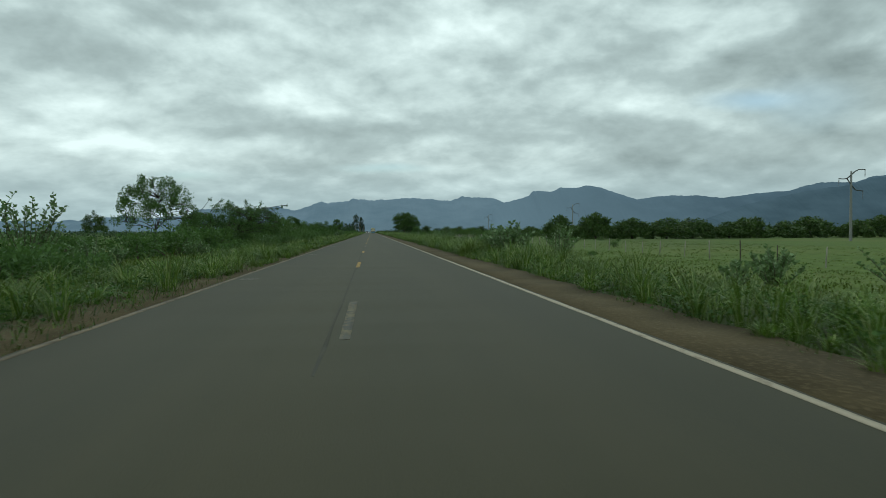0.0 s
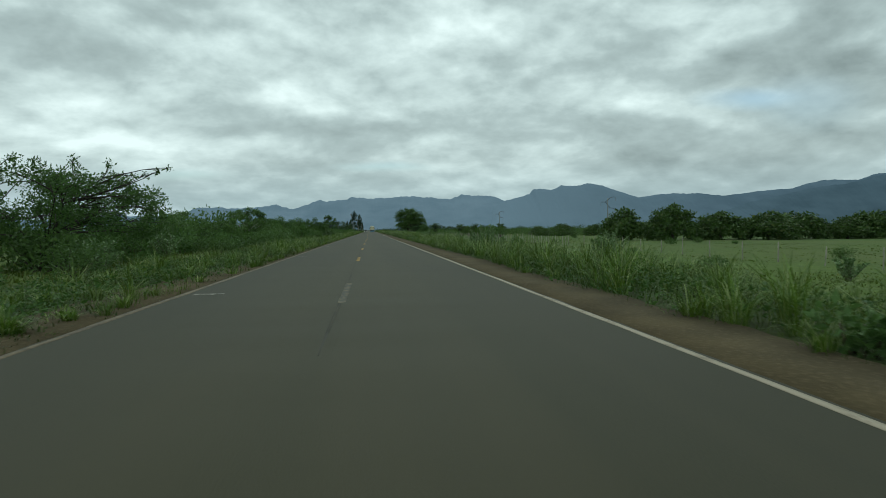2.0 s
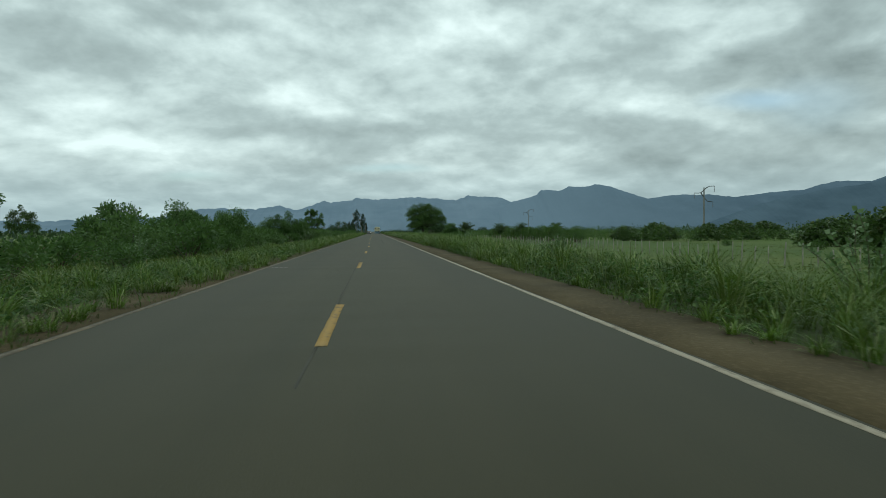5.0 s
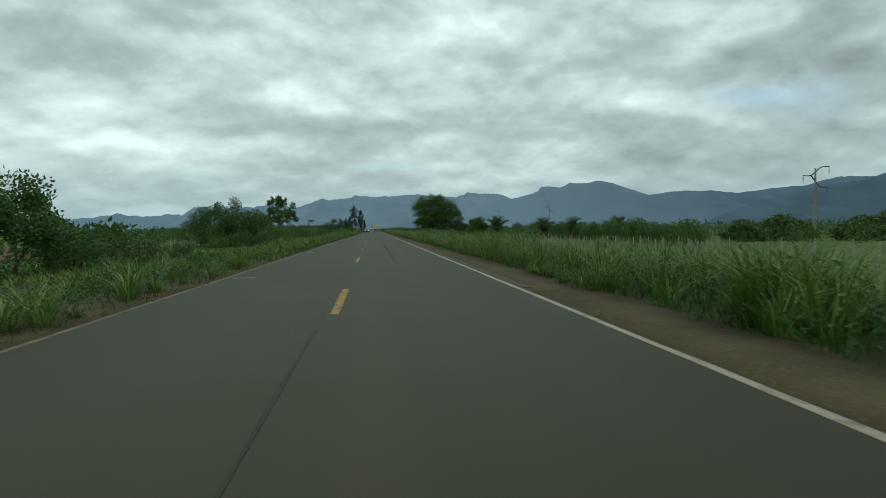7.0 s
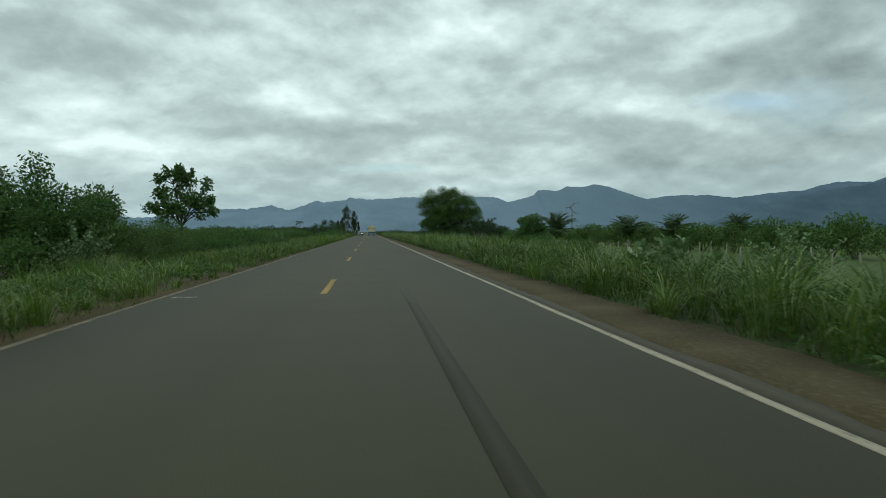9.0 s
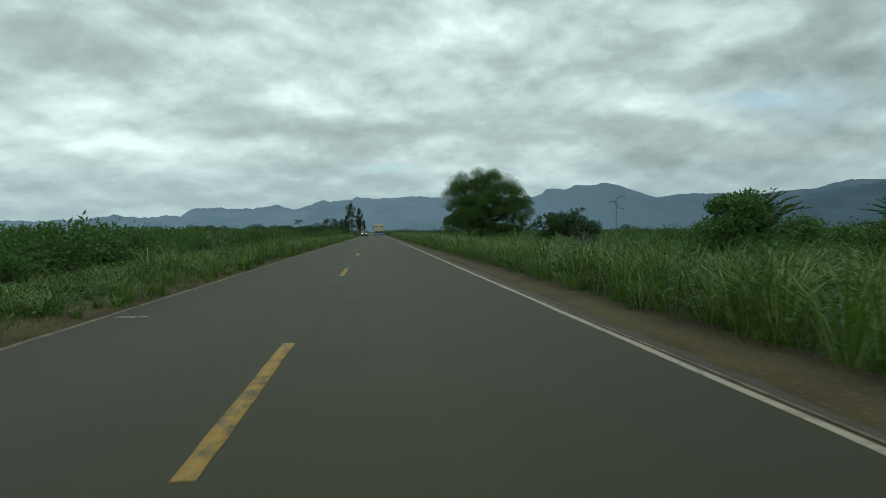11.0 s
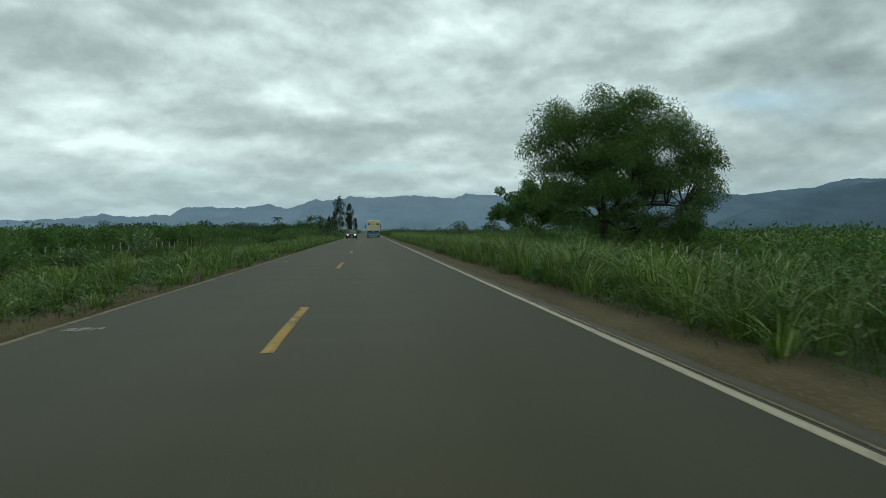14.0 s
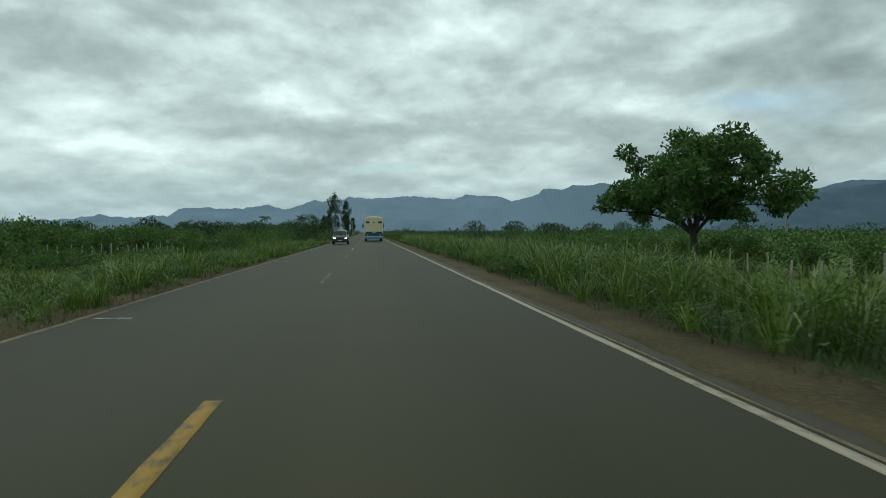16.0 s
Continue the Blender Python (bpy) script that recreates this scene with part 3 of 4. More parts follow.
# small-leaved herbs that fill the sward
for side in (-1, 1):
    g = Geo()
    n = 88000
    hx = 4.2 + 4.8 * rng.random(n) ** 0.9
    hy = 2 + 430 * rng.random(n) ** 1.0
    kept = (wave(hx * 1.9 + 7, hy * 1.3) > 0.42) & (hx > verge_edge(side, hy) + 0.1)
    hx, hy = hx[kept] * side, hy[kept]
    hz = ground_z(hx) + verge_height(hx, hy) * rng.random(len(hx)) ** 0.8 * 0.7
    way = rng.normal(0, 1, (len(hx), 3))
    way[:, 2] = way[:, 2] * 0.4 + 0.25
    g.leaves(np.stack([hx, hy, hz], -1), way, rng.uniform(0.06, 0.15, len(hx)), rng.uniform(0.035, 0.08, len(hx)), rng)
    tagged(new("verge_herbs", g.mesh("verge_herbs", M_HERB)), "low dark green leafy herbs among the roadside grass", "weeds", kind="stuff")

g = Geo()
for xa, xb, ya, yb, per in ((10.3, 26, -4, 150, 4.6), (10.3, 26, 150, 440, 1.8), (26, 62, 10, 180, 0.7), (26, 62, 180, 260, 0.4)):
    x, y, tone, az = tufts(rng, xa, xb, ya, yb, per, 4, 0.15)
    blades(g, x, y, (0.22 + 0.26 * wave(x * 0.5, y * 0.6)) * tone * np.interp(x, [12, 22], [1.0, 0.30]), rng, rng.uniform(0.03, 0.07, len(x)) * np.where(x > 26, 1.7, 1.0), 2, 0.9)
tagged(new("pasture_grass", g.mesh("pasture_grass", M_PASTURE)), "short yellowish-green pasture grass behind the verge", "grass", kind="stuff")
g = Geo()
x, y, tone, az = tufts(rng, -19.5, -9.2, -4, 440, 3.0, 5, 0.18)
low = np.interp(y, [185, 198, 236, 250], [1.0, 0.6, 0.6, 1.0])
blades(g, x, y, (0.25 + 0.30 * wave(x * 0.5, y * 0.6)) * tone * low, rng, rng.uniform(0.03, 0.07, len(x)), 2, 0.9)
tagged(new("pasture_grass", g.mesh("pasture_grass", M_PASTURE)), "rough knee-high green grass before the fence", "grass", kind="stuff")

# ---- trees and shrubs ----


def bend(a, b, rng, sag=0.15, n=5):
    """A curved way from a to b."""
    a, b = np.asarray(a, float), np.asarray(b, float)
    t = np.linspace(0, 1, n)[:, None]
    off = rng.normal(0, 1, 3) * np.linalg.norm(b - a) * sag * 0.5
    off[2] = abs(off[2])
    return a + (b - a) * t + off * (4 * t * (1 - t)) * 0.5


def in_ball(rng, n, shell=2.0):
    d = rng.normal(size=(n, 3))
    d /= np.linalg.norm(d, axis=1)[:, None]
    return d * rng.random(n)[:, None] ** (1 / (shell + 1)), d


def tree(name, place, label, leaf_mat, bark_mat, clumps, fork, trunk_r, leaves, size, rng, droop=0.0, stems=1, flat=0.7, group=""):
    """Trunk with limbs that reach every clump of the crown, and twigs in them; clumps are (x, y, z, r)."""
    root = new(name)
    root.location = place
    wood, crown = Geo(), Geo()
    forks = []
    for s in range(stems):
        lean = rng.normal(0, 0.12 + 0.3 * (stems > 1), 2) * fork
        top = np.array([lean[0], lean[1], fork * rng.uniform(0.85, 1.1)])
        way = bend((rng.normal(0, 0.08) * stems, rng.normal(0, 0.08) * stems, -0.1), top, rng, 0.12, 6)
        r = trunk_r * (0.6 if stems > 1 else 1.0)
        wood.tube(way, np.array([1.35, 1.05, 0.95, 0.88, 0.82, 0.75]) * r, 8)
        forks.append((way[-1], r * 0.72))
    total = sum(c[3] ** 2 for c in clumps)
    mains = []
    lead = clumps[:: max(3, len(clumps) // 9)]
    for c in lead:
        c = np.array(c[:3])
        f, r = min(forks, key=lambda q: np.linalg.norm(q[0][:2] - c[:2]) + rng.random() * 0.3)
        way = bend(f, f + (c - f) * 0.8, rng, 0.35, 7)
        wood.tube(way, np.linspace(r * 0.62, 0.02 + r * 0.12, 7), 6)
        mains += [(q, 0.03 + r * 0.22) for q in way[2:]]
    twigs = 4 if len(clumps) < 55 or leaves > 15000 else 2
    for cx, cy, cz, cr in clumps:
        c = np.array([cx, cy, cz])
        f, r = min(mains, key=lambda q: np.linalg.norm(q[0] - c) + (2.0 if q[0][2] > c[2] else 0.0))
        way = bend(f, c, rng, 0.4, 5)
        wood.tube(way, np.linspace(r * 0.8, 0.012, 5), 4)
        for _ in range(twigs):
            tip = c + in_ball(rng, 1)[0][0] * cr * np.array([1, 1, flat]) * 0.95
            wood.tube(bend(way[3], tip, rng, 0.25, 4), np.linspace(0.014, 0.005, 4), 3)
        n = max(20, int(leaves * cr ** 2 / total))
        p, d = in_ball(rng, n, 1.3)
        p *= (1 + 0.28 * (rng.random(n) ** 5))[:, None]
        twist = np.array(Matrix.Rotation(rng.uniform(0, 6.28), 3, "Z"))
        pos = c + (p * rng.uniform(0.65, 1.4, 3)) @ twist.T * cr * np.array([1, 1, flat])
        pos[:, 2] -= droop * (np.linalg.norm(p[:, :2], axis=1) ** 2) * cr * 0.5
        ax = d * 0.8 + rng.normal(0, 0.55, (n, 3))
        ax[:, 2] -= droop
        crown.leaves(pos, ax, size[0] * rng.uniform(0.6, 1.3, n), size[1] * rng.uniform(0.7, 1.3, n), rng)
    part("trunk", wood, bark_mat, root)
    part("crown", crown, leaf_mat, root)
    return tagged(root, label, "tree", group)


def dome(rng, n, half, z0, z1, r0, r1, hollow=0.25, cut=1.0):
    """Clumps spread through a domed crown."""
    out = []
    for i in range(n):
        a = i * 2.399963 + rng.normal(0, 0.3)
        q = math.sqrt((i + 0.5) / n)
        rad = half * q
        lim = z0 + (z1 - z0) * math.sqrt(max(0.0, 1 - (q * cut) ** 2.2))
        low = z0 + (z1 - z0) * 0.12 * rng.random()
        z = low + (lim - low) * (hollow + (1 - hollow) * rng.random() ** 0.7)
        out.append((math.cos(a) * rad, math.sin(a) * rad, z, rng.uniform(r0, r1)))
    return out


R = np.random.default_rng
GL, GR = -0.60, -0.92

# the great feathery tree by the road
rg = R(21)
cl = dome(rg, 84, 7.7, 3.4, 12.5, 1.2, 1.9, 0.12, 0.90) + dome(rg, 14, 5.5, 2.4, 4.2, 0.8, 1.2, 0.2) + dome(rg, 26, 4.6, 4.2, 9.5, 1.3, 1.9, 0.25) + [(math.cos(a) * 6.8, math.sin(a) * 6.8, 3.4 + 2.8 * rg.random(), rg.uniform(0.8, 1.3)) for a in np.linspace(0, 6.1, 26)] + [(math.cos(a) * 6.2, math.sin(a) * 6.2, 2.2 + 1.2 * rg.random(), rg.uniform(0.6, 0.95)) for a in np.linspace(0.2, 6.2, 18)]
cl = [c for c in cl if not (c[0] < 0.5 and c[1] > 3.2 or c[0] < -5.6 and c[1] > 0.4)]
cl += [(-3.5, -2.0, 8.6, 1.5), (-2.4, -1.0, 10.0, 1.5), (-4.6, -2.6, 7.2, 1.4), (-3.6, 0.6, 9.2, 1.5), (-5.4, -1.0, 6.8, 1.4), (-1.0, -2.5, 10.6, 1.5)]
cl += [(math.cos(a) * 6.0, math.sin(a) * 6.0, 1.3 + 1.6 * rg.random(), rg.uniform(0.8, 1.2)) for a in np.linspace(-1.5, 1.3, 14)]
cl = [c for c in cl if c[0] > -6.5]
cl = [(px * 0.95, py * 0.95, pz * 0.965, pr * 0.95) for px, py, pz, pr in cl]
tree("tree", (18.0, 351.6, GR), "large spreading feathery-leaved tree with a dark forked trunk", M_FEATHER, M_DARK_BARK, cl, 2.7, 0.40, 104000, (0.23, 0.052), rg, 0.55, 1, 0.55)
# the broad-leaved tree behind it
rg = R(22)
cl = dome(rg, 66, 6.1, 1.9, 7.7, 0.6, 1.1, 0.1, 0.84) + dome(rg, 12, 3.4, 3.0, 6.4, 0.9, 1.3, 0.3)
cl = [(px * 0.88, py * 0.88, pz * 1.05, pr * 0.92) for px, py, pz, pr in cl]
tree("tree", (19.6, 380, GR), "broad dark-green leafy tree with an open crown", M_SHRUB, M_DARK_BARK, cl, 2.0, 0.26, 19000, (0.29, 0.16), rg, 0.15, 1, 0.55)
# low bushy tree before them
rg = R(23)
cl = dome(rg, 40, 2.9, 0.5, 3.9, 0.6, 1.05, 0.1, 0.8) + [(0.6 + 0.5 * i, 0, 4.0 + 0.12 * i, 0.32) for i in range(3)] + [(-2.6, 0, 3.3, 0.4), (-3.0, 0.2, 3.0, 0.3)]
tree("tree", (19.0, 308.4, GR), "low bushy dark-green tree beyond the verge", M_DARK_LEAF, M_BARK, cl, 0.9, 0.14, 10000, (0.22, 0.11), rg, 0.1, 2)
# leafy tree close to the verge
rg = R(42)
tree("tree", (18.7, 277.4, GR), "bushy yellowish-green tree close behind the verge", M_LIGHT_SHRUB, M_BARK, dome(rg, 34, 2.3, 0.6, 4.0, 0.5, 0.85, 0.1), 1.1, 0.13, 9000, (0.24, 0.11), rg, 0.25, 2)
# left of the road
rg = R(24)
cl = dome(rg, 80, 3.6, 2.2, 7.0, 0.28, 0.62, 0.08)
tree("tree", (-18.6, 61.6, GL), "airy small tree with an open crown of dark leaves", M_SHRUB, M_DARK_BARK, cl, 2.2, 0.10, 9000, (0.17, 0.09), rg, 0.0, 2, 0.9)
rg = R(25)
cl = dome(rg, 110, 5.6, 0.6, 5.0, 0.4, 0.85, 0.05, 0.8)
cl += [(4.4 + i * 0.6, -0.5 - 0.2 * i, 4.5 + 0.1 * i, 0.2) for i in range(4)] + [(-4.6 - i * 0.5, 0.4, 4.6 + 0.15 * i, 0.22) for i in range(4)] + [(1.5, 0, 5.3, 0.3), (-2.5, 0.3, 5.6, 0.28), (-1.2, 0, 5.4, 0.3), (3.2, -0.3, 5.1, 0.28)]
tree("tree", (-15.3, 78, GL), "wide low thorn tree with long reaching twigs", M_SHRUB, M_DARK_BARK, cl, 0.9, 0.14, 24000, (0.18, 0.07), rg, 0.15, 3, 0.6)
rg = R(26)
cl = dome(rg, 34, 3.5, 2.0, 5.2, 0.35, 0.65, 0.1)
tree("tree", (-16.6, 137, GL), "thin multi-stemmed tree with sparse leaves", M_LIGHT_SHRUB, M_PALE_BARK, cl, 1.8, 0.12, 6500, (0.20, 0.10), rg, 0.0, 4)
rg = R(27)
cl = dome(rg, 20, 3.2, 1.8, 4.7, 0.5, 0.9, 0.2)
tree("tree", (-23, 124, GL), "small bushy tree behind the roadside shrubs", M_SHRUB, M_PALE_BARK, cl, 1.4, 0.13, 6000, (0.2, 0.1), rg, 0.0, 3)
for i, (px, py, h, half) in enumerate(((-14.9, 188, 4.5, 2.3), (-18.0, 180, 4.2, 2.8), (-16.0, 171, 4.0, 2.6), (-21.0, 190, 4.2, 3.0), (-19.5, 166, 3.8, 2.6), (-14.0, 178, 2.9, 2.2))):
    rg = R(30 + i)
    cl = dome(rg, 20, half, 0.8, h, 0.55, 0.95, 0.15)
    tree("tree", (px, py, GL), "leafy young green tree in the roadside thicket", M_LIGHT_SHRUB if i in (0, 2) else M_SHRUB, M_BARK, cl, 0.9, 0.11, 7500, (0.22, 0.11), rg, 0.1, 2, 0.75, "thicket trees")
rg = R(40)
cl = dome(rg, 34, 4.2, 0.9, 5.0, 0.8, 1.3, 0.12)
tree("tree", (-15.6, 236, GL), "dense dark bushy tree reaching the ground", M_SHRUB, M_DARK_BARK, cl, 0.9, 0.2, 20000, (0.22, 0.10), rg, 0.15, 3, 0.7)
rg = R(41)
cl = dome(rg, 36, 2.1, 2.4, 6.6, 0.25, 0.5, 0.1)
tree("tree", (-11.8, 248.6, GL), "slender dark tree with a tufted crown", M_SHRUB, M_DARK_BARK, cl, 2.4, 0.10, 4600, (0.24, 0.12), rg, 0.0, 1, 0.9)
for i, (px, py, h, half) in enumerate(((-11.8, 235, 2.3, 2.2), (-12.2, 245, 2.0, 2.0), (-19.6, 236, 3.6, 2.6), (-12.0, 241, 1.9, 2.2))):
    rg = R(44 + i)
    tree("tree", (px, py, GL), "low feathery shrub tree under the bushy one", M_FEATHER, M_BARK, dome(rg, 16, half, 0.5, h + 0.4, 0.5, 0.9, 0.1), 0.5, 0.08, 4200, (0.16, 0.05), rg, 0.25, 3, 0.7, "thicket trees")

# far round tree on the left
rg = R(50)
tree("tree", (-208, 535, GL), "round dark mango tree far across the fields", M_MANGO, M_DARK_BARK, dome(rg, 40, 8.5, 1.5, 17, 2.0, 2.8, 0.1), 2.5, 0.4, 6000, (0.8, 0.5), rg)

# mango row across the pasture
rg = R(51)
mango = tree("mango_tree", (48, 166.8, GR), "dense rounded dark-green mango tree at the pasture edge", M_MANGO, M_DARK_BARK, dome(rg, 60, 3.7, 0.4, 5.4, 0.9, 1.4, 0.05), 1.4, 0.25, 3900, (0.62, 0.35), rg, 0.2, group="mango row")
rg = R(52)
mango2 = tree("mango_tree", (56.5, 164, GR), "dense rounded dark-green mango tree at the pasture edge", M_MANGO, M_DARK_BARK, dome(rg, 60, 4.6, 0.4, 6.1, 1.1, 1.6, 0.05), 1.6, 0.28, 4400, (0.66, 0.37), rg, 0.2, group="mango row")
for i, (px, py, s) in enumerate(((66.9, 166, 0.95), (74.5, 163, 1.05), (84, 168, 0.95), (93, 166, 0.85), (101, 170, 1.0), (110, 168, 0.9), (120, 172, 1.05), (131, 170, 0.95), (142, 174, 1.1),
                                  (154, 172, 1.0), (166, 178, 1.0), (60, 196, 0.75), (71, 205, 0.8), (88, 210, 0.8), (104, 216, 0.85), (52, 247, 0.62), (61, 252, 0.7), (70, 248, 0.72), (81, 256, 0.8), (92, 262, 0.85))):
    copy_thing(mango if i % 2 else mango2, Matrix.Translation((px, py, GR)) @ Matrix.Rotation(i * 1.9, 4, "Z") @ Matrix.Diagonal((s * 1.2, s * 1.2, s * 0.84, 1)))


def shrub(name, place, label, leaf_mat, wood_mat, half, h, n_stem, leaves, size, seed, droop=0.0, category="shrub", group=""):
    """Many thin stems from the ground, leafy all over."""
    rg = R(seed)
    root = new(name)
    root.location = place
    wood, crown = Geo(), Geo()
    pos, ax = [], []
    for i in range(n_stem):
        a, q = rg.uniform(0, 2 * math.pi), math.sqrt(rg.random())
        tip = np.array([math.cos(a) * half * q, math.sin(a) * half * q, h * rg.uniform(0.6, 1.05) * (1 - 0.35 * q * q)])
        way = bend((math.cos(a) * 0.15 * q, math.sin(a) * 0.15 * q, -0.08), tip, rg, 0.3, 5)
        wood.tube(way[:4], np.linspace(0.028, 0.010, 4), 3)
        m = leaves // n_stem
        centre = way[3] if i % 3 else way[2]
        rad = half * rg.uniform(0.36, 0.52)
        p, d = in_ball(rg, m, 1.5)
        p = centre + p * rad * np.array([1, 1, 0.8])
        p[:, 2] = np.maximum(p[:, 2], 0.02)
        pos.append(p)
        d = d * 0.8 + rg.normal(0, 0.5, (m, 3))
        d[:, 2] -= droop
        ax.append(d)
    pos, ax = np.concatenate(pos), np.concatenate(ax)
    crown.leaves(pos, ax, size[0] * rg.uniform(0.6, 1.3, len(pos)), size[1] * rg.uniform(0.7, 1.3, len(pos)), rg)
    part("branchwork", wood, wood_mat, root)
    part("foliage", crown, leaf_mat, root)
    return tagged(root, label, category, group)


def milkweed(place, half, h, n_stem, seed, group="roadside milkweeds"):
    """Upright pale stems with pairs of big oval leaves."""
    rg = R(seed)
    root = new("milkweed_shrub")
    root.location = place
    wood, crown = Geo(), Geo()
    for i in range(n_stem):
        a, q = rg.uniform(0, 2 * math.pi), math.sqrt(rg.random())
        tip = np.array([math.cos(a) * half * q, math.sin(a) * half * q, h * rg.uniform(0.62, 1.0) * (1 - 0.3 * q * q)])
        way = bend((0.1 * math.cos(a), 0.1 * math.sin(a), -0.08), tip, rg, 0.2, 6)
        wood.tube(way, np.linspace(0.035, 0.012, 6), 4)
        m = 26
        t = np.linspace(0.1, 1, m) ** 0.8
        base = np.stack([np.interp(t, np.linspace(0, 1, 6), way[:, k]) for k in range(3)], -1)
        az = np.arange(m) * 2.2 + rg.uniform(0, 6)
        d = np.stack([np.cos(az), np.sin(az), 0.55 + 0.3 * rg.random(m)], -1)
        crown.leaves(base, d, 0.25 * rg.uniform(0.7, 1.2, m), 0.165 * rg.uniform(0.8, 1.2, m), rg, 0.1)
    part("branchwork", wood, M_STEM, root)
    part("foliage", crown, M_MILKWEED, root)
    return tagged(root, "pale green milkweed shrub with big oval leaves", "shrub", group)


def put(ob, px, py, s, turn, up=1.0):
    return copy_thing(ob, Matrix.Translation((px, py, float(ground_z(px)) - 0.02)) @ Matrix.Rotation(turn, 4, "Z") @ Matrix.Diagonal((s, s, s * up, 1)))


# tall milkweed tree at the start
rg = R(60)
first = milkweed((-17.6, 37, GL), 2.0, 4.5, 26, 61)
first.name = "milkweed_shrub"
mw = [milkweed((7.6, 36.2, float(ground_z(7.6))), 1.45, 2.05, 30, 62), milkweed((15.0, 131, GR), 1.9, 2.9, 20, 63), milkweed((7.3, 216.3, -0.24), 1.1, 1.6, 12, 64)]
for i, (px, py, s) in enumerate(((6.9, 40.0, 0.7), (13.5, 46, 0.9), (12.8, 22, 0.7), (15.5, 24, 0.8), (17.5, 20, 0.75), (20, 70, 0.7), (19, 97, 0.8), (21.5, 101, 0.8), (14.2, 86, 0.5), (17, 120, 0.7), (13.2, 111, 0.6),
                                  (15.8, 143, 0.7), (14.0, 165, 0.6), (17.2, 172, 0.7), (18.5, 178, 0.6), (13.8, 222, 0.8), (16.0, 225, 0.9), (11.5, 252, 0.8), (12.5, 287, 0.9), (13.0, 303, 0.8), (12.6, 341, 0.9),
                                  (13.4, 345, 0.8), (-11.5, 30, 0.6), (-12.8, 36, 0.7), (-10.8, 44, 0.6), (-13.5, 52, 0.7), (-11.0, 60, 0.6), (-10.5, 72, 0.7), (-12.0, 86, 0.7), (-11.2, 104, 0.7), (-13.1, 122, 0.7),
                                  (-12.2, 150, 0.6), (-11.5, 200, 0.7), (-12.8, 207, 0.6), (-11.8, 232, 0.8), (-14.5, 262, 0.7), (-13.4, 281, 0.8), (-12.1, 300, 0.7), (-13.9, 318, 0.7), (-12.6, 337, 0.6), (-14.6, 352, 0.8))):
    put(mw[i % 3], px, py, s, i * 1.3)

col = milkweed((11.4, 107.3, float(ground_z(11.4))), 0.42, 2.5, 7, 65)
for px, py, s in ((11.4, 116.5, 0.8), (11.6, 112.0, 0.84), (11.4, 109.2, 0.72), (11.6, 105.7, 0.85), (11.1, 113.5, 0.6), (13.0, 120, 0.8), (14.6, 128, 0.75), (12.2, 99.5, 0.66)):
    put(col, px, py, s, py * 1.7)

kinds = [shrub("shrub", (-13.0, 14, GL), "dense dark-green roadside shrub", M_SHRUB, M_BARK, 1.7, 1.9, 12, 720, (0.26, 0.13), 70, group="roadside shrubs"),
         shrub("shrub", (-16.5, 18, GL), "dense dark-green roadside shrub", M_SHRUB, M_BARK, 2.2, 2.2, 14, 800, (0.28, 0.14), 71, group="roadside shrubs"),
         shrub("shrub", (-12.0, 24, GL), "bright green leafy roadside shrub", M_LIGHT_SHRUB, M_BARK, 1.4, 1.4, 10, 750, (0.22, 0.12), 72, group="roadside shrubs"),
         shrub("shrub", (-19.0, 26, GL), "feathery green thorn shrub", M_FEATHER, M_DARK_BARK, 2.3, 2.3, 14, 900, (0.27, 0.10), 73, 0.2, group="roadside shrubs")]
rg = R(74)
spots = []
for k in range(142):
    py = 8 + 192 * rg.random()
    px = -9.8 - 14 * rg.random() ** 1.25
    if abs(py - 37) < 5 and px < -14 or 186 < py and px < -15.5:
        continue
    spots.append((px, py, rg.uniform(0.68, 1.12) * (0.62 if px > -11.8 else 1.0) * (1.15 if py < 92 else 1.35)))
spots += [(-11.5 - 6 * rg.random(), 246 + 190 * rg.random(), rg.uniform(0.4, 0.7)) for _ in range(24)]
spots += [(-14.0, 230.5, 0.95), (-17.2, 231.5, 1.05), (-15.6, 228.5, 0.9), (-12.9, 233.5, 0.8)]
spots += [(14.5 + 7.5 * rg.random(), 343 + 14 * rg.random(), rg.uniform(0.8, 1.1)) for _ in range(9)]
spots += [(-10.8 - 7.5 * rg.random(), 258 + 84 * rg.random(), rg.uniform(0.72, 1.1)) for _ in range(52)]
spots += [(-9.5 - 7 * rg.random(), 394 + 44 * rg.random(), rg.uniform(0.75, 1.1)) for _ in range(20)]
spots += [(-14.5 - 5 * rg.random(), 98 + 24 * rg.random(), rg.uniform(1.25, 1.6)) for _ in range(14)]
spots += [(13.5 + 11 * rg.random(), 284 + 50 * rg.random(), rg.uniform(0.7, 1.05)) for _ in range(32)]
spots += [(14.5 + 8 * rg.random(), 258 + 28 * rg.random(), rg.uniform(0.7, 1.0)) for _ in range(16)]
spots += [(14 + 12 * rg.random(), 340 + 60 * rg.random(), rg.uniform(0.45, 0.75)) for _ in range(10)]
spots += [(14 + 40 * rg.random(), 40 + 190 * rg.random(), rg.uniform(0.3, 0.55)) for _ in range(14)]
for i, (px, py, s) in enumerate(spots):
    put(kinds[i % 4], px, py, s, rg.uniform(0, 6.28), rg.uniform(0.8, 1.1))

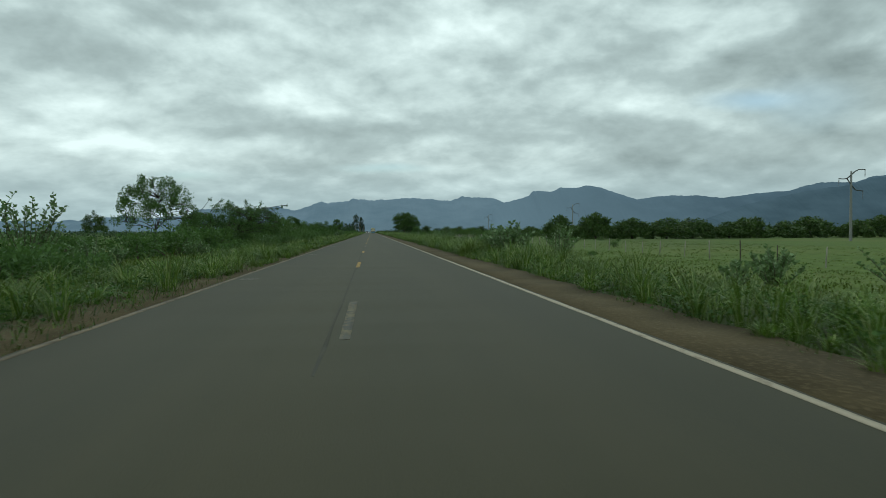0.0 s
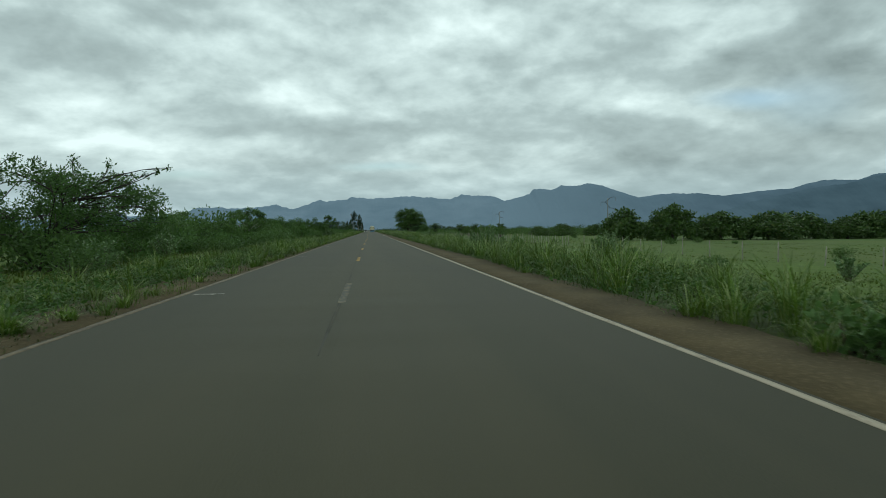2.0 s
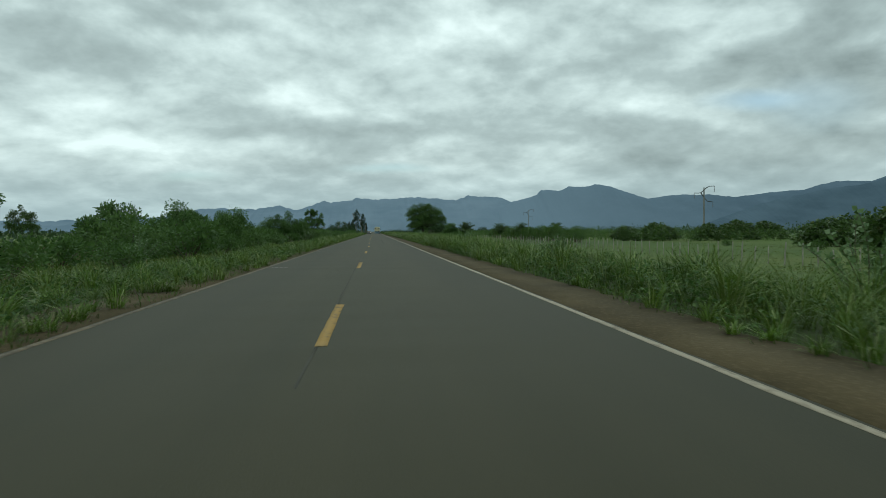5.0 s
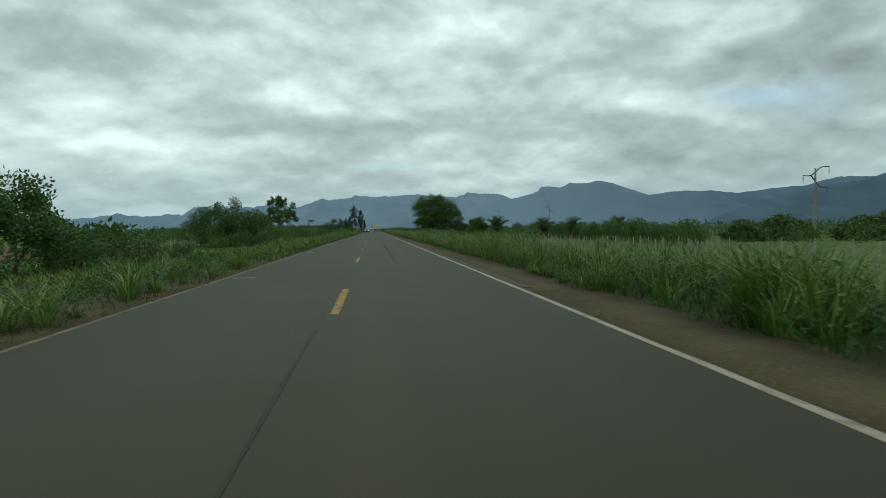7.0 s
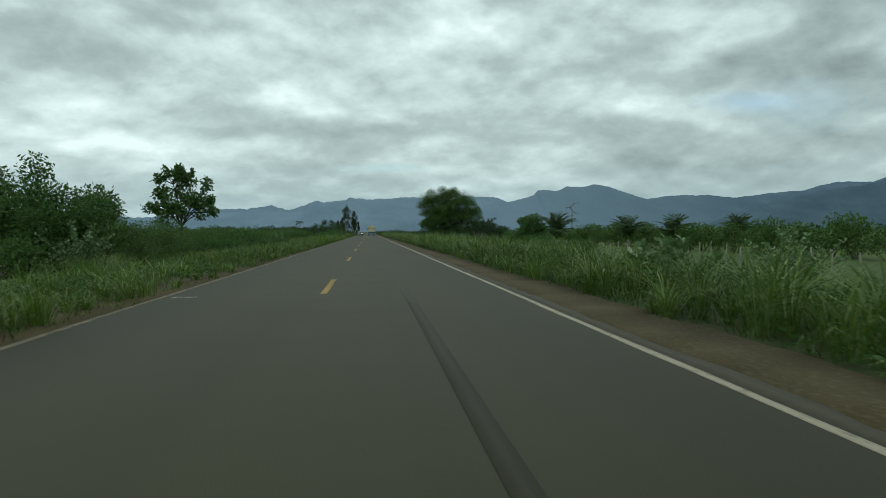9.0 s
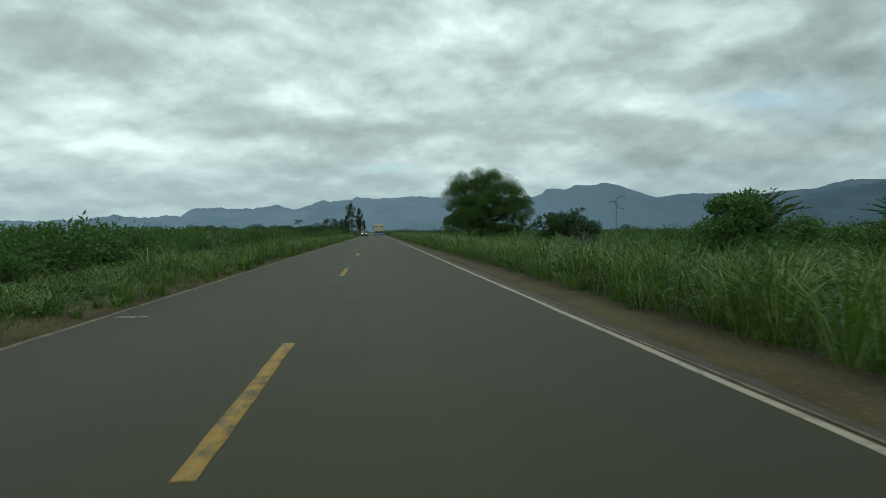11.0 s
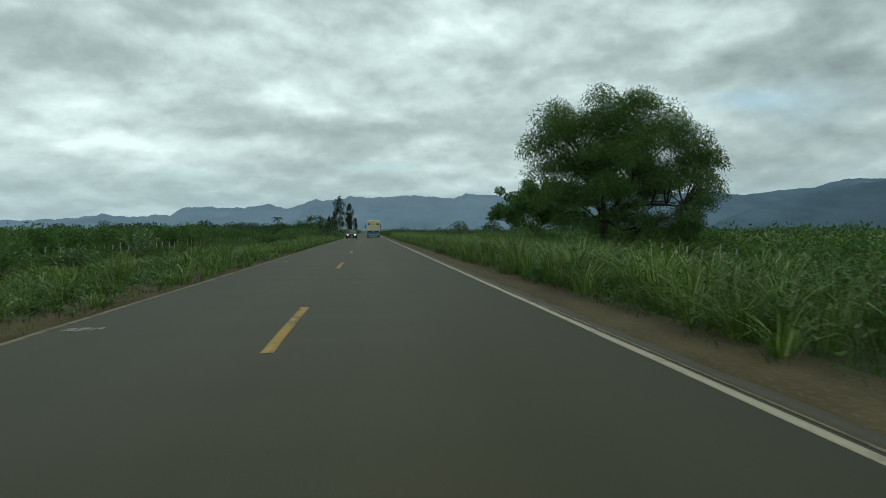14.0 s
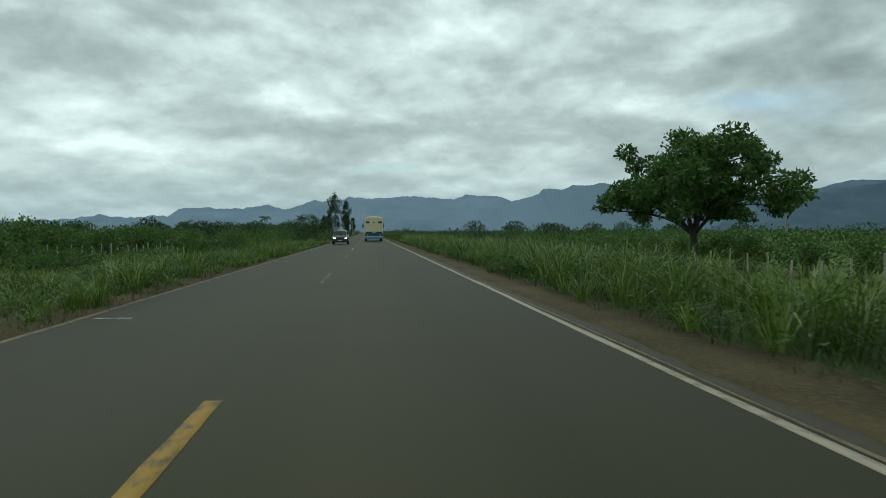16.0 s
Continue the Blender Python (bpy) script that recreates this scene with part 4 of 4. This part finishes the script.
# broad-leaved weeds in the verge
weed = shrub("weed_plant", (6.0, 30, -0.12), "low bright green broad-leaved weed in the grass", M_LIGHT_SHRUB, M_BARK, 0.42, 0.5, 7, 240, (0.12, 0.075), 80, category="weed", group="verge weeds")
for i in range(60):
    sd = -1 if i % 2 else 1
    put(weed, sd * rg.uniform(4.9, 8.5), rg.uniform(8, 430), rg.uniform(0.6, 1.6), rg.uniform(0, 6.28))


def dry_bush(place, half, h, n, seed):
    rg = R(seed)
    g = Geo()
    for i in range(n):
        a = rg.uniform(0, 6.28)
        tip = np.array([math.cos(a) * half * rg.random(), math.sin(a) * half * rg.random(), h * rg.uniform(0.5, 1)])
        way = bend((0, 0, -0.1), tip, rg, 0.3, 5)
        g.tube(way, np.linspace(0.02, 0.005, 5), 3)
        for _ in range(3):
            g.tube(bend(way[2 + _ % 2], tip + rg.normal(0, 0.25, 3), rg, 0.2, 3), [0.009, 0.006, 0.004], 3)
    ob = new("dry_bush", g.mesh("dry_bush", M_DRY))
    ob.location = place
    return tagged(ob, "leafless grey dry bush of bare stalks", "bush", "dry bushes")


dry = dry_bush((14.9, 303, GR), 0.9, 1.9, 10, 90)
for i, (px, py, s) in enumerate(((15.4, 292, 1.3), (16.4, 294, 1.25), (14.8, 289, 1.1), (17.2, 291, 1.2), (15.2, 315, 0.9), (17.5, 321, 1.0), (19.5, 326, 1.1), (16.0, 343, 0.8), (15.4, 350, 0.9), (22, 318, 1.1), (13.7, 236, 0.6), (-13.2, 196, 0.7))):
    put(dry, px, py, s, i * 1.1)

# ---- orchards ----
ork = [shrub("orchard_bush", (-21.5, 256, GL), "leafy fruit bush in an orchard row", M_ORCHARD, M_BARK, 1.7, 2.7, 13, 1150, (0.22, 0.13), 95, 0.15, "orchard bush", "orchard rows"),
       shrub("orchard_bush", (-21.5, 259.4, GL), "leafy fruit bush in an orchard row", M_ORCHARD, M_BARK, 1.8, 2.9, 13, 1150, (0.22, 0.13), 96, 0.15, "orchard bush", "orchard rows"),
       shrub("orchard_bush", (-21.5, 262.8, GL), "darker leafy fruit bush in an orchard row", M_SHRUB, M_BARK, 1.7, 2.7, 13, 1150, (0.21, 0.12), 97, 0.15, "orchard bush", "orchard rows")]
rg = R(98)
rows = [(-20.6 - 3.4 * r, 256 + 2.9 * j) for r in range(1) for j in range(60)]
rows += [(21.5 + 3.4 * r, 322 + 3.0 * j) for r in range(1) for j in range(38)]
rows += [(38 + 4 * r, 232 + 3.5 * j) for r in range(1) for j in range(28)]
for i, (px, py) in enumerate(rows):
    s = rg.uniform(0.8, 1.08) * (1.3 if px > 35 else 0.82 if px > 0 else 1.0)
    put(ork[i % 3], px + rg.normal(0, 0.35), py + rg.normal(0, 0.3), s, rg.uniform(0, 6.28), rg.uniform(0.9, 1.12))


def woods(name, spots, n, size, seed, label, leaf_mat=M_FAR):
    """Far bushes and tree crowns, too many to count."""
    rg = R(seed)
    g = Geo()
    for px, py, half, h in spots:
        p, d = in_ball(rg, n, 1.2)
        pos = np.array([px, py, float(ground_z(px)) + h * 0.5]) + p * np.array([half, half, h * 0.55])
        pos[:, 2] = np.maximum(pos[:, 2], float(ground_z(px)) + 0.1)
        g.leaves(pos, d + rg.normal(0, 0.5, (n, 3)), size * half * rg.uniform(0.6, 1.3, n), size * half * 0.55 * rg.uniform(0.7, 1.3, n), rg)
    return tagged(new(name, g.mesh(name, leaf_mat)), label, "trees", kind="stuff")


rg = R(99)
near = [(-23.8 - 32 * rg.random() ** 1.3, 258 + 190 * rg.random(), rg.uniform(1.5, 2.2), rg.uniform(2.0, 2.6)) for _ in range(520)]
near += [(25 + 37 * rg.random() ** 1.3, 326 + 150 * rg.random(), rg.uniform(1.5, 2.1), rg.uniform(1.9, 2.6)) for _ in range(300)]
near += [(46 + 40 * rg.random(), 232 + 120 * rg.random(), rg.uniform(1.5, 2.3), rg.uniform(2.2, 3.2)) for _ in range(200)]
near += [(66 + 110 * rg.random(), 174 + 12 * rg.random(), rg.uniform(1.6, 2.6), rg.uniform(2.2, 3.2)) for _ in range(44)]
woods("orchard_planting", near, 84, 0.17, 100, "dark green orchard planting behind the front rows", M_ORCHARD)
far = []
for _ in range(1300):
    d = 590 + 850 * rg.random() ** 1.5
    sd = -1 if rg.random() < 0.5 else 1
    far.append((sd * (11 + rg.random() ** 1.3 * (60 + d * 0.55)), d, rg.uniform(2.2, 4.5), rg.uniform(2.0, 3.4) + 2.0 * (rg.random() < 0.06)))
for _ in range(500):
    far.append((-(26 + 330 * rg.random()), 130 + 320 * rg.random(), rg.uniform(1.8, 3.4), rg.uniform(1.5, 2.6)))
for _ in range(420):
    far.append((95 + 420 * rg.random(), 215 + 330 * rg.random(), rg.uniform(2.2, 4.2), rg.uniform(2.6, 4.6)))
woods("far_woods", far, 36, 0.26, 101, "distant dark green scrub and orchard trees")
hedge = []
for _ in range(420):
    d = 432 + 175 * rg.random()
    sd = -1 if rg.random() < 0.5 else 1
    hedge.append((sd * (11.5 + 95 * rg.random() ** 1.5), d, rg.uniform(1.2, 2.3), rg.uniform(1.5, 2.5)))
woods("hedge_scrub", hedge, 150, 0.15, 102, "rounded dark green scrub beside the far road")
round_trees = [(33 + 9.5 * i + rg.normal(0, 1), 545 + rg.normal(0, 12), rg.uniform(3.0, 4.0), rg.uniform(4.4, 5.8)) for i in range(9)]
round_trees += [(-(15.5 + 62 * rg.random() ** 1.2), 446 + 120 * rg.random(), rg.uniform(1.8, 2.8), rg.uniform(2.8, 4.2)) for _ in range(80)]
round_trees += [(-(16 + 19 * rg.random()), 604 + 50 * rg.random(), rg.uniform(2.6, 3.8), rg.uniform(5.0, 8.0)) for _ in range(11)]
woods("hedge_trees", round_trees, 640, 0.19, 103, "rounded green trees at the far field edge")


# ---- eucalypts and palms ----
def eucalypt(place, h, seed):
    rg = R(seed)
    cl = []
    for i in range(12):
        t = 0.30 + 0.68 * i / 11 + rg.normal(0, 0.03)
        a = i * 2.4
        w = h * rg.uniform(0.04, 0.13) * (1.0 if t < 0.8 else 0.5)
        cl.append((math.cos(a) * w, math.sin(a) * w, h * t, h * rg.uniform(0.04, 0.085)))
    return tree("eucalyptus_tree", place, "tall slender dark eucalyptus tree by the road", M_EUCALYPT, M_PALE_BARK, cl, h * 0.8, 0.3, 1900, (0.6, 0.28), rg, 0.35, 1, 1.2, "eucalypts")


for i, (px, py, h) in enumerate(((-13.2, 624, 18.2), (-9.0, 640, 14.6), (-17.0, 650, 10.5), (-7.2, 690, 8.5), (-20.5, 668, 9.0), (-11.0, 700, 11.0))):
    eucalypt((px, py, GL), h, 110 + i)


def palm(place, trunk_h, frond, n_frond, seed, label, leaf_mat=M_PALM):
    rg = R(seed)
    root = new("palm_tree")
    root.location = place
    g = Geo()
    lean = rg.normal(0, 0.06, 2) * trunk_h
    g.tube(bend((0, 0, -0.1), (lean[0], lean[1], trunk_h), rg, 0.05, 6), np.linspace(0.24, 0.15, 6), 7)
    part("trunk", g, M_PALE_BARK, root)
    f = Geo()
    t = np.linspace(0, 1, 9)
    spine = np.stack([frond * (0.86 * t), np.zeros(9), frond * (0.62 * t - 0.75 * t ** 2.2)], -1)
    f.tube(spine, np.linspace(0.04, 0.008, 9), 3)
    for sd in (-1, 1):
        tt = np.linspace(0.12, 1, 22)
        b = np.stack([np.interp(tt, t, spine[:, k]) for k in range(3)], -1)
        d = np.tile([0.55, sd * 1.0, -0.35], (22, 1)) + rg.normal(0, 0.12, (22, 3))
        f.leaves(b, d, frond * 0.26 * np.sin(0.35 + 2.5 * tt) + 0.1, 0.09, rg, 0.03)
    me = f.mesh("frond", leaf_mat)
    for i in range(n_frond):
        up = rg.uniform(-32, 62) if trunk_h > 3 else rg.uniform(22, 86)
        part("frond", me, leaf_mat, root, "", Matrix.Translation((lean[0], lean[1], trunk_h)) @ Matrix.Rotation(i * 2.4 + rg.normal(0, 0.15), 4, "Z") @ Matrix.Rotation(-radians(up), 4, "Y"))
    return tagged(root, label, "palm", "palms")


for i, (px, py, th, fr) in enumerate(((23.4, 282.3, 1.2, 3.9), (32.2, 281.5, 1.2, 3.6), (37.1, 279.5, 1.3, 3.5), (47.0, 282, 1.5, 3.5))):
    palm((px, py, GR), th, fr, 22, 130 + i, "young coconut palm with arching fronds")
for i, (px, py, th, fr) in enumerate(((-26, 617, 6.5, 3.6), (-22.5, 640, 7.5, 3.6), (-30.5, 690, 8.5, 3.8), (-43.6, 642, 7.6, 3.4))):
    palm((px, py, GL), th, fr, 15, 140 + i, "tall coconut palm near the eucalypts", M_FAR)

# ---- shed ----
shed = new("shed")
shed.location = (-36, 604, GL)
part("wall", box(-6, 6, -4, 4, 0, 3.0), plain("shed_wall", (0.42, 0.38, 0.32), 0.9), shed)
bm = bmesh.new()
prof = [(-7.2, 2.6), (0, 5.0), (7.2, 2.6), (7.2, 2.42), (0, 4.8), (-7.2, 2.42)]
lo = [bm.verts.new((x, -4.8, z)) for x, z in prof]
hi = [bm.verts.new((x, 4.8, z)) for x, z in prof]
bm.faces.new(lo)
bm.faces.new(hi[::-1])
for i in range(6):
    bm.faces.new((lo[i], hi[i], hi[(i + 1) % 6], lo[(i + 1) % 6]))
part("roof", bm, plain("old_roof_tiles", (0.13, 0.10, 0.085), 0.9), shed)
part("door", box(-0.6, 0.6, -4.06, -4.0, 0, 2.1, 0.01), plain("shed_door", (0.12, 0.09, 0.07), 0.8), shed)
tagged(shed, "low farm shed with a dark gabled roof", "shed")

# ---- utility poles ----
M_CONCRETE = plain("pole_concrete", (0.25, 0.25, 0.235), 0.85)
M_ARM = plain("arm_concrete", (0.10, 0.10, 0.10), 0.8)
M_INSUL = plain("insulator", (0.16, 0.15, 0.15), 0.3)


def utility_pole(place):
    root = new("utility_pole")
    root.location = place
    g = Geo()
    g.tube([(0, 0, -0.3), (0, 0, 5), (0, 0, 10), (0, 0, 13.4)], [0.30, 0.25, 0.20, 0.16], 8)
    part("pole", g, M_CONCRETE, root)
    for pts in ([(0, 0, 12.7), (0.8, 0, 13.4), (1.6, 0, 13.75), (2.9, 0, 13.75)], [(0, 0, 12.7), (-0.8, 0, 12.05), (-1.5, 0, 11.9), (-2.6, 0, 11.95)], [(-0.9, 0, 12.0), (0, 0, 10.8), (0.9, 0, 9.8), (2.5, 0, 9.6)]):
        g = Geo()
        g.tube(pts, [0.13, 0.11, 0.10, 0.09], 6)
        part("arm", g, M_ARM, root)
    for x, z in ((2.85, 13.75), (-2.55, 11.95), (2.45, 9.6)):
        g = Geo()
        zs = np.linspace(z - 0.05, z - 1.45, 13)
        g.tube([(x, 0, q) for q in zs], [0.03 if i % 2 else 0.09 for i in range(13)], 6)
        part("insulator", g, M_INSUL, root)
    return tagged(root, "grey concrete power pole with curved arms and insulators", "utility pole", "power poles")


pole = utility_pole((92.2, 120.5, GR))
for px, py in ((86.5, 281.5), (82.3, 466.7)):
    copy_thing(pole, Matrix.Translation((px, py, GR)))

# ---- vehicles ----
M_CREAM = plain("cream_paint", (0.62, 0.54, 0.33), 0.35, 0, 0.12, 1.5)
M_TEAL = plain("teal_paint", (0.07, 0.22, 0.33), 0.35, 0, 0.15, 1.5)
M_PALE_BAND = plain("pale_band_paint", (0.45, 0.55, 0.55), 0.4, 0, 0.15, 1.5)
M_RUBBER = plain("tyre_rubber", (0.03, 0.03, 0.03), 0.85)
M_STEEL = plain("wheel_steel", (0.35, 0.35, 0.36), 0.45, 0.7)
M_BLACK = plain("black_plastic", (0.02, 0.02, 0.022), 0.5)
M_GLASS = plain("dark_glass", (0.02, 0.025, 0.03), 0.08, 0, 0.05)
M_LAMP_RED = plain("red_lamp", (0.35, 0.02, 0.02), 0.25)
M_PLATE = plain("plate_grey", (0.45, 0.45, 0.45), 0.5)
M_CARPAINT = plain("dark_car_paint", (0.028, 0.030, 0.034), 0.25, 0.3, 0.2, 2)
lampk = Mat("lit_headlamp", 0.2)
lampk.base((0.8, 0.8, 0.75))
lampk.b.inputs["Emission Color"].default_value = (1, 0.97, 0.88, 1)
lampk.b.inputs["Emission Strength"].default_value = 3.0
M_HEADLAMP = lampk.m


def wheel(parent, x, y, r, w):
    """A tyre with its rim, axle along x."""
    g = Geo()
    g.tube([(-w / 2, 0, 0), (-w / 2 + 0.03, 0, 0), (w / 2 - 0.03, 0, 0), (w / 2, 0, 0)], [r * 0.72, r, r, r * 0.72], 20)
    ty = part("wheel", g, M_RUBBER, parent, "black tyre on a steel rim", pose(x, y, r))
    g = Geo()
    g.tube([(-w / 2 - 0.01, 0, 0), (w / 2 + 0.01, 0, 0)], [r * 0.6, r * 0.6], 16)
    part("rim", g, M_STEEL, ty, "steel rim")


def loft(sections):
    """Skin over rows of (y, half width, z) rings: each section is y, [(x, z), ...]."""
    bm = bmesh.new()
    rings = []
    for y, prof in sections:
        rings.append([bm.verts.new((x, y, z)) for x, z in prof])
    n = len(rings[0])
    for a, b in zip(rings, rings[1:]):
        for i in range(n):
            bm.faces.new((a[i], a[(i + 1) % n], b[(i + 1) % n], b[i]))
    bm.faces.new(rings[0])
    bm.faces.new(rings[-1][::-1])
    bmesh.ops.recalc_face_normals(bm, faces=bm.faces[:])
    return bm


def bus_ring(w, z0, z1, tumble):
    return [(-w, z0), (-w, z0 + (z1 - z0) * 0.5), (-w + tumble * 0.4, z1 - 0.35), (-w + tumble, z1 - 0.12), (-w + tumble + 0.25, z1), (w - tumble - 0.25, z1), (w - tumble, z1 - 0.12), (w - tumble * 0.4, z1 - 0.35), (w, z0 + (z1 - z0) * 0.5), (w, z0)]


bus = new("bus")
bus.location = (1.5, 434.5, 0)
part("body", loft([(0, bus_ring(1.20, 1.15, 3.28, 0.12)), (0.12, bus_ring(1.25, 1.15, 3.36, 0.10)), (10.6, bus_ring(1.25, 1.15, 3.36, 0.10)), (11.2, bus_ring(1.2, 1.15, 3.2, 0.2))]), M_CREAM, bus, "cream upper body")
part("skirt", loft([(-0.02, [(-1.22, 0.42), (-1.25, 0.6), (-1.25, 1.15), (1.25, 1.15), (1.25, 0.6), (1.22, 0.42)]), (11.2, [(-1.22, 0.42), (-1.25, 0.6), (-1.25, 1.15), (1.25, 1.15), (1.25, 0.6), (1.22, 0.42)])]), M_TEAL, bus, "blue-green lower body")
part("band", box(-1.262, 1.262, -0.05, 11.0, 1.34, 1.46, 0.01), M_PALE_BAND, bus, "pale band round the waist")
part("rear_panel", box(-1.12, 1.12, -0.045, 0.02, 1.06, 1.33, 0.03), M_BLACK, bus, "dark rear panel under the waist band")
part("lower_band", box(-1.256, 1.256, -0.04, 11.0, 0.66, 0.74, 0.01), M_PALE_BAND, bus, "pale stripe low on the skirt")
g = Geo()
g.tube([(0, -0.01, 2.56), (0, -0.035, 2.56)], [0.13, 0.13], 14)
part("rear_badge", g, M_TEAL, bus, "small round blue-green badge")
part("engine_grille", box(-0.75, 0.75, -0.06, -0.02, 0.78, 0.98, 0.01), M_BLACK, bus)
part("rear_bumper", box(-1.24, 1.24, -0.14, 0.02, 0.36, 0.60, 0.04), M_TEAL, bus)
for sd in (-1, 1):
    part("vent_window", box(sd * 0.82 - 0.26, sd * 0.82 + 0.26, -0.03, 0.02, 2.46, 2.72, 0.02), M_GLASS, bus, "small dark vent window")
    part("tail_light", box(sd * 1.08 - 0.12, sd * 1.08 + 0.12, -0.06, 0.0, 0.74, 1.02, 0.02), M_LAMP_RED, bus, "red tail light")
    g = Geo()
    g.tube([(sd * 1.2, 11.0, 2.7), (sd * 1.5, 11.2, 2.75), (sd * 1.55, 11.2, 2.4)], [0.03, 0.03, 0.03], 5)
    m = part("mirror", g, M_BLACK, bus)
    part("mirror_head", box(sd * 1.55 - 0.1, sd * 1.55 + 0.1, 11.15, 11.27, 1.95, 2.45, 0.03), M_BLACK, m)
    for k in range(6):
        part("side_window", box(sd * 1.215 - 0.03, sd * 1.215 + 0.03, 1.0 + k * 1.6, 2.45 + k * 1.6, 1.95, 2.75, 0.01), M_GLASS, bus, "tinted side window")
    for y in (2.6, 8.9):
        wheel(bus, sd * 1.06, y, 0.5, 0.3)
part("number_plate", box(-0.22, 0.22, -0.075, -0.06, 1.16, 1.30), M_PLATE, bus, "blank grey plate")
part("roof_hatch", box(-0.5, 0.5, 3.5, 4.6, 3.36, 3.46, 0.03), M_CREAM, bus)
tagged(bus, "cream and blue-green coach seen from behind on the road", "bus")


def car_ring(w, z0, zb, zr, roof):
    return [(-w + 0.06, z0), (-w, z0 + 0.18), (-w, zb - 0.06), (-w + 0.05, zb), (-roof - 0.02, zr - 0.05), (-roof + 0.1, zr), (roof - 0.1, zr), (roof + 0.02, zr - 0.05), (w - 0.05, zb), (w, zb - 0.06), (w, z0 + 0.18), (w - 0.06, z0)]


car = new("car")
car.location = (-2.15, 413.5, 0)
part("body", loft([(0.0, car_ring(0.74, 0.30, 0.62, 0.66, 0.62)), (0.10, car_ring(0.82, 0.22, 0.72, 0.78, 0.62)), (0.95, car_ring(0.85, 0.2, 0.86, 0.94, 0.6)), (1.15, car_ring(0.85, 0.2, 0.90, 0.98, 0.62)),
                   (1.85, car_ring(0.86, 0.2, 0.93, 1.42, 0.56)), (2.6, car_ring(0.86, 0.2, 0.94, 1.47, 0.56)), (3.4, car_ring(0.86, 0.2, 0.94, 1.42, 0.55)), (3.95, car_ring(0.84, 0.22, 0.92, 1.0, 0.6)), (4.05, car_ring(0.76, 0.34, 0.8, 0.86, 0.6))]), M_CARPAINT, car, "dark grey body")
bm = bmesh.new()
bm.faces.new([bm.verts.new(p) for p in ((-0.62, 1.13, 0.985), (0.62, 1.13, 0.985), (0.54, 1.82, 1.415), (-0.54, 1.82, 1.415))])
bmesh.ops.solidify(bm, geom=bm.faces[:], thickness=-0.012)
part("windscreen", bm, M_GLASS, car, "dark windscreen")
part("front_grille", box(-0.38, 0.38, -0.015, 0.05, 0.50, 0.63, 0.015), M_BLACK, car)
part("front_bumper", box(-0.78, 0.78, -0.06, 0.12, 0.26, 0.46, 0.05), M_CARPAINT, car)
part("number_plate", box(-0.2, 0.2, -0.075, -0.06, 0.38, 0.48), M_PLATE, car, "blank grey plate")
for sd in (-1, 1):
    part("headlight", box(sd * 0.58 - 0.14, sd * 0.58 + 0.14, 0.0, 0.10, 0.56, 0.70, 0.03), M_HEADLAMP, car, "lit headlight")
    part("side_mirror", box(sd * 0.95 - 0.09, sd * 0.95 + 0.09, 1.45, 1.55, 0.95, 1.08, 0.03), M_BLACK, car)
    for k, (a, b) in enumerate(((1.55, 2.35), (2.45, 3.25))):
        part("side_window", box(sd * 0.71 - 0.03, sd * 0.71 + 0.03, a, b, 1.02, 1.30, 0.01), M_GLASS, car, "dark side window")
    for y in (0.75, 3.25):
        wheel(car, sd * 0.76, y, 0.31, 0.19)
tagged(car, "dark grey car coming with its headlights lit", "car")

# ---- fences ----


def post_mesh(seed):
    rg = R(seed)
    g = Geo()
    w = rg.uniform(0.032, 0.052)
    lean = rg.normal(0, 0.035, 2)
    g.tube([(0, 0, -0.2), (lean[0] * 0.5, lean[1] * 0.5, 0.6), (lean[0], lean[1], rg.uniform(1.2, 1.45))], [w * 1.1, w, w * 0.85], 5)
    return g


post_shapes = [post_mesh(200 + i).mesh("post", M_POST) for i in range(6)]
dark_shapes = [post_mesh(210 + i).mesh("post", M_DARK_POST) for i in range(2)]


def fence(places, label, seed):
    rg = R(seed)
    root = new("fence")
    for px, py in places:
        me = post_shapes[rg.integers(6)]
        if px > 0 and py < 60 and rg.random() < 0.25:
            me = dark_shapes[rg.integers(2)]
        part("post", me, M_POST, root, "", Matrix.Translation((px + rg.normal(0, 0.06), py + rg.normal(0, 0.12), float(ground_z(px)))) @ Matrix.Rotation(rg.uniform(0, 6.28), 4, "Z") @ Matrix.Diagonal((1, 1, rg.uniform(0.85, 1.15) * (0.78 if px < 0 else 0.95), 1)))
    return tagged(root, label, "fence")


ys = np.concatenate([np.arange(14, 128, 4.4), np.arange(130, 440, 1.62)])
fence([(float(np.interp(y, [0, 225, 328, 440], [26.2, 26.2, 17.6, 17.6])), float(y)) for y in ys], "long fence of rough pale timber posts along the pasture", 220)
ys = np.arange(92, 432, 1.75)
fence([(-18.6, float(y)) for y in ys], "long fence of rough pale timber posts before the orchard", 221)
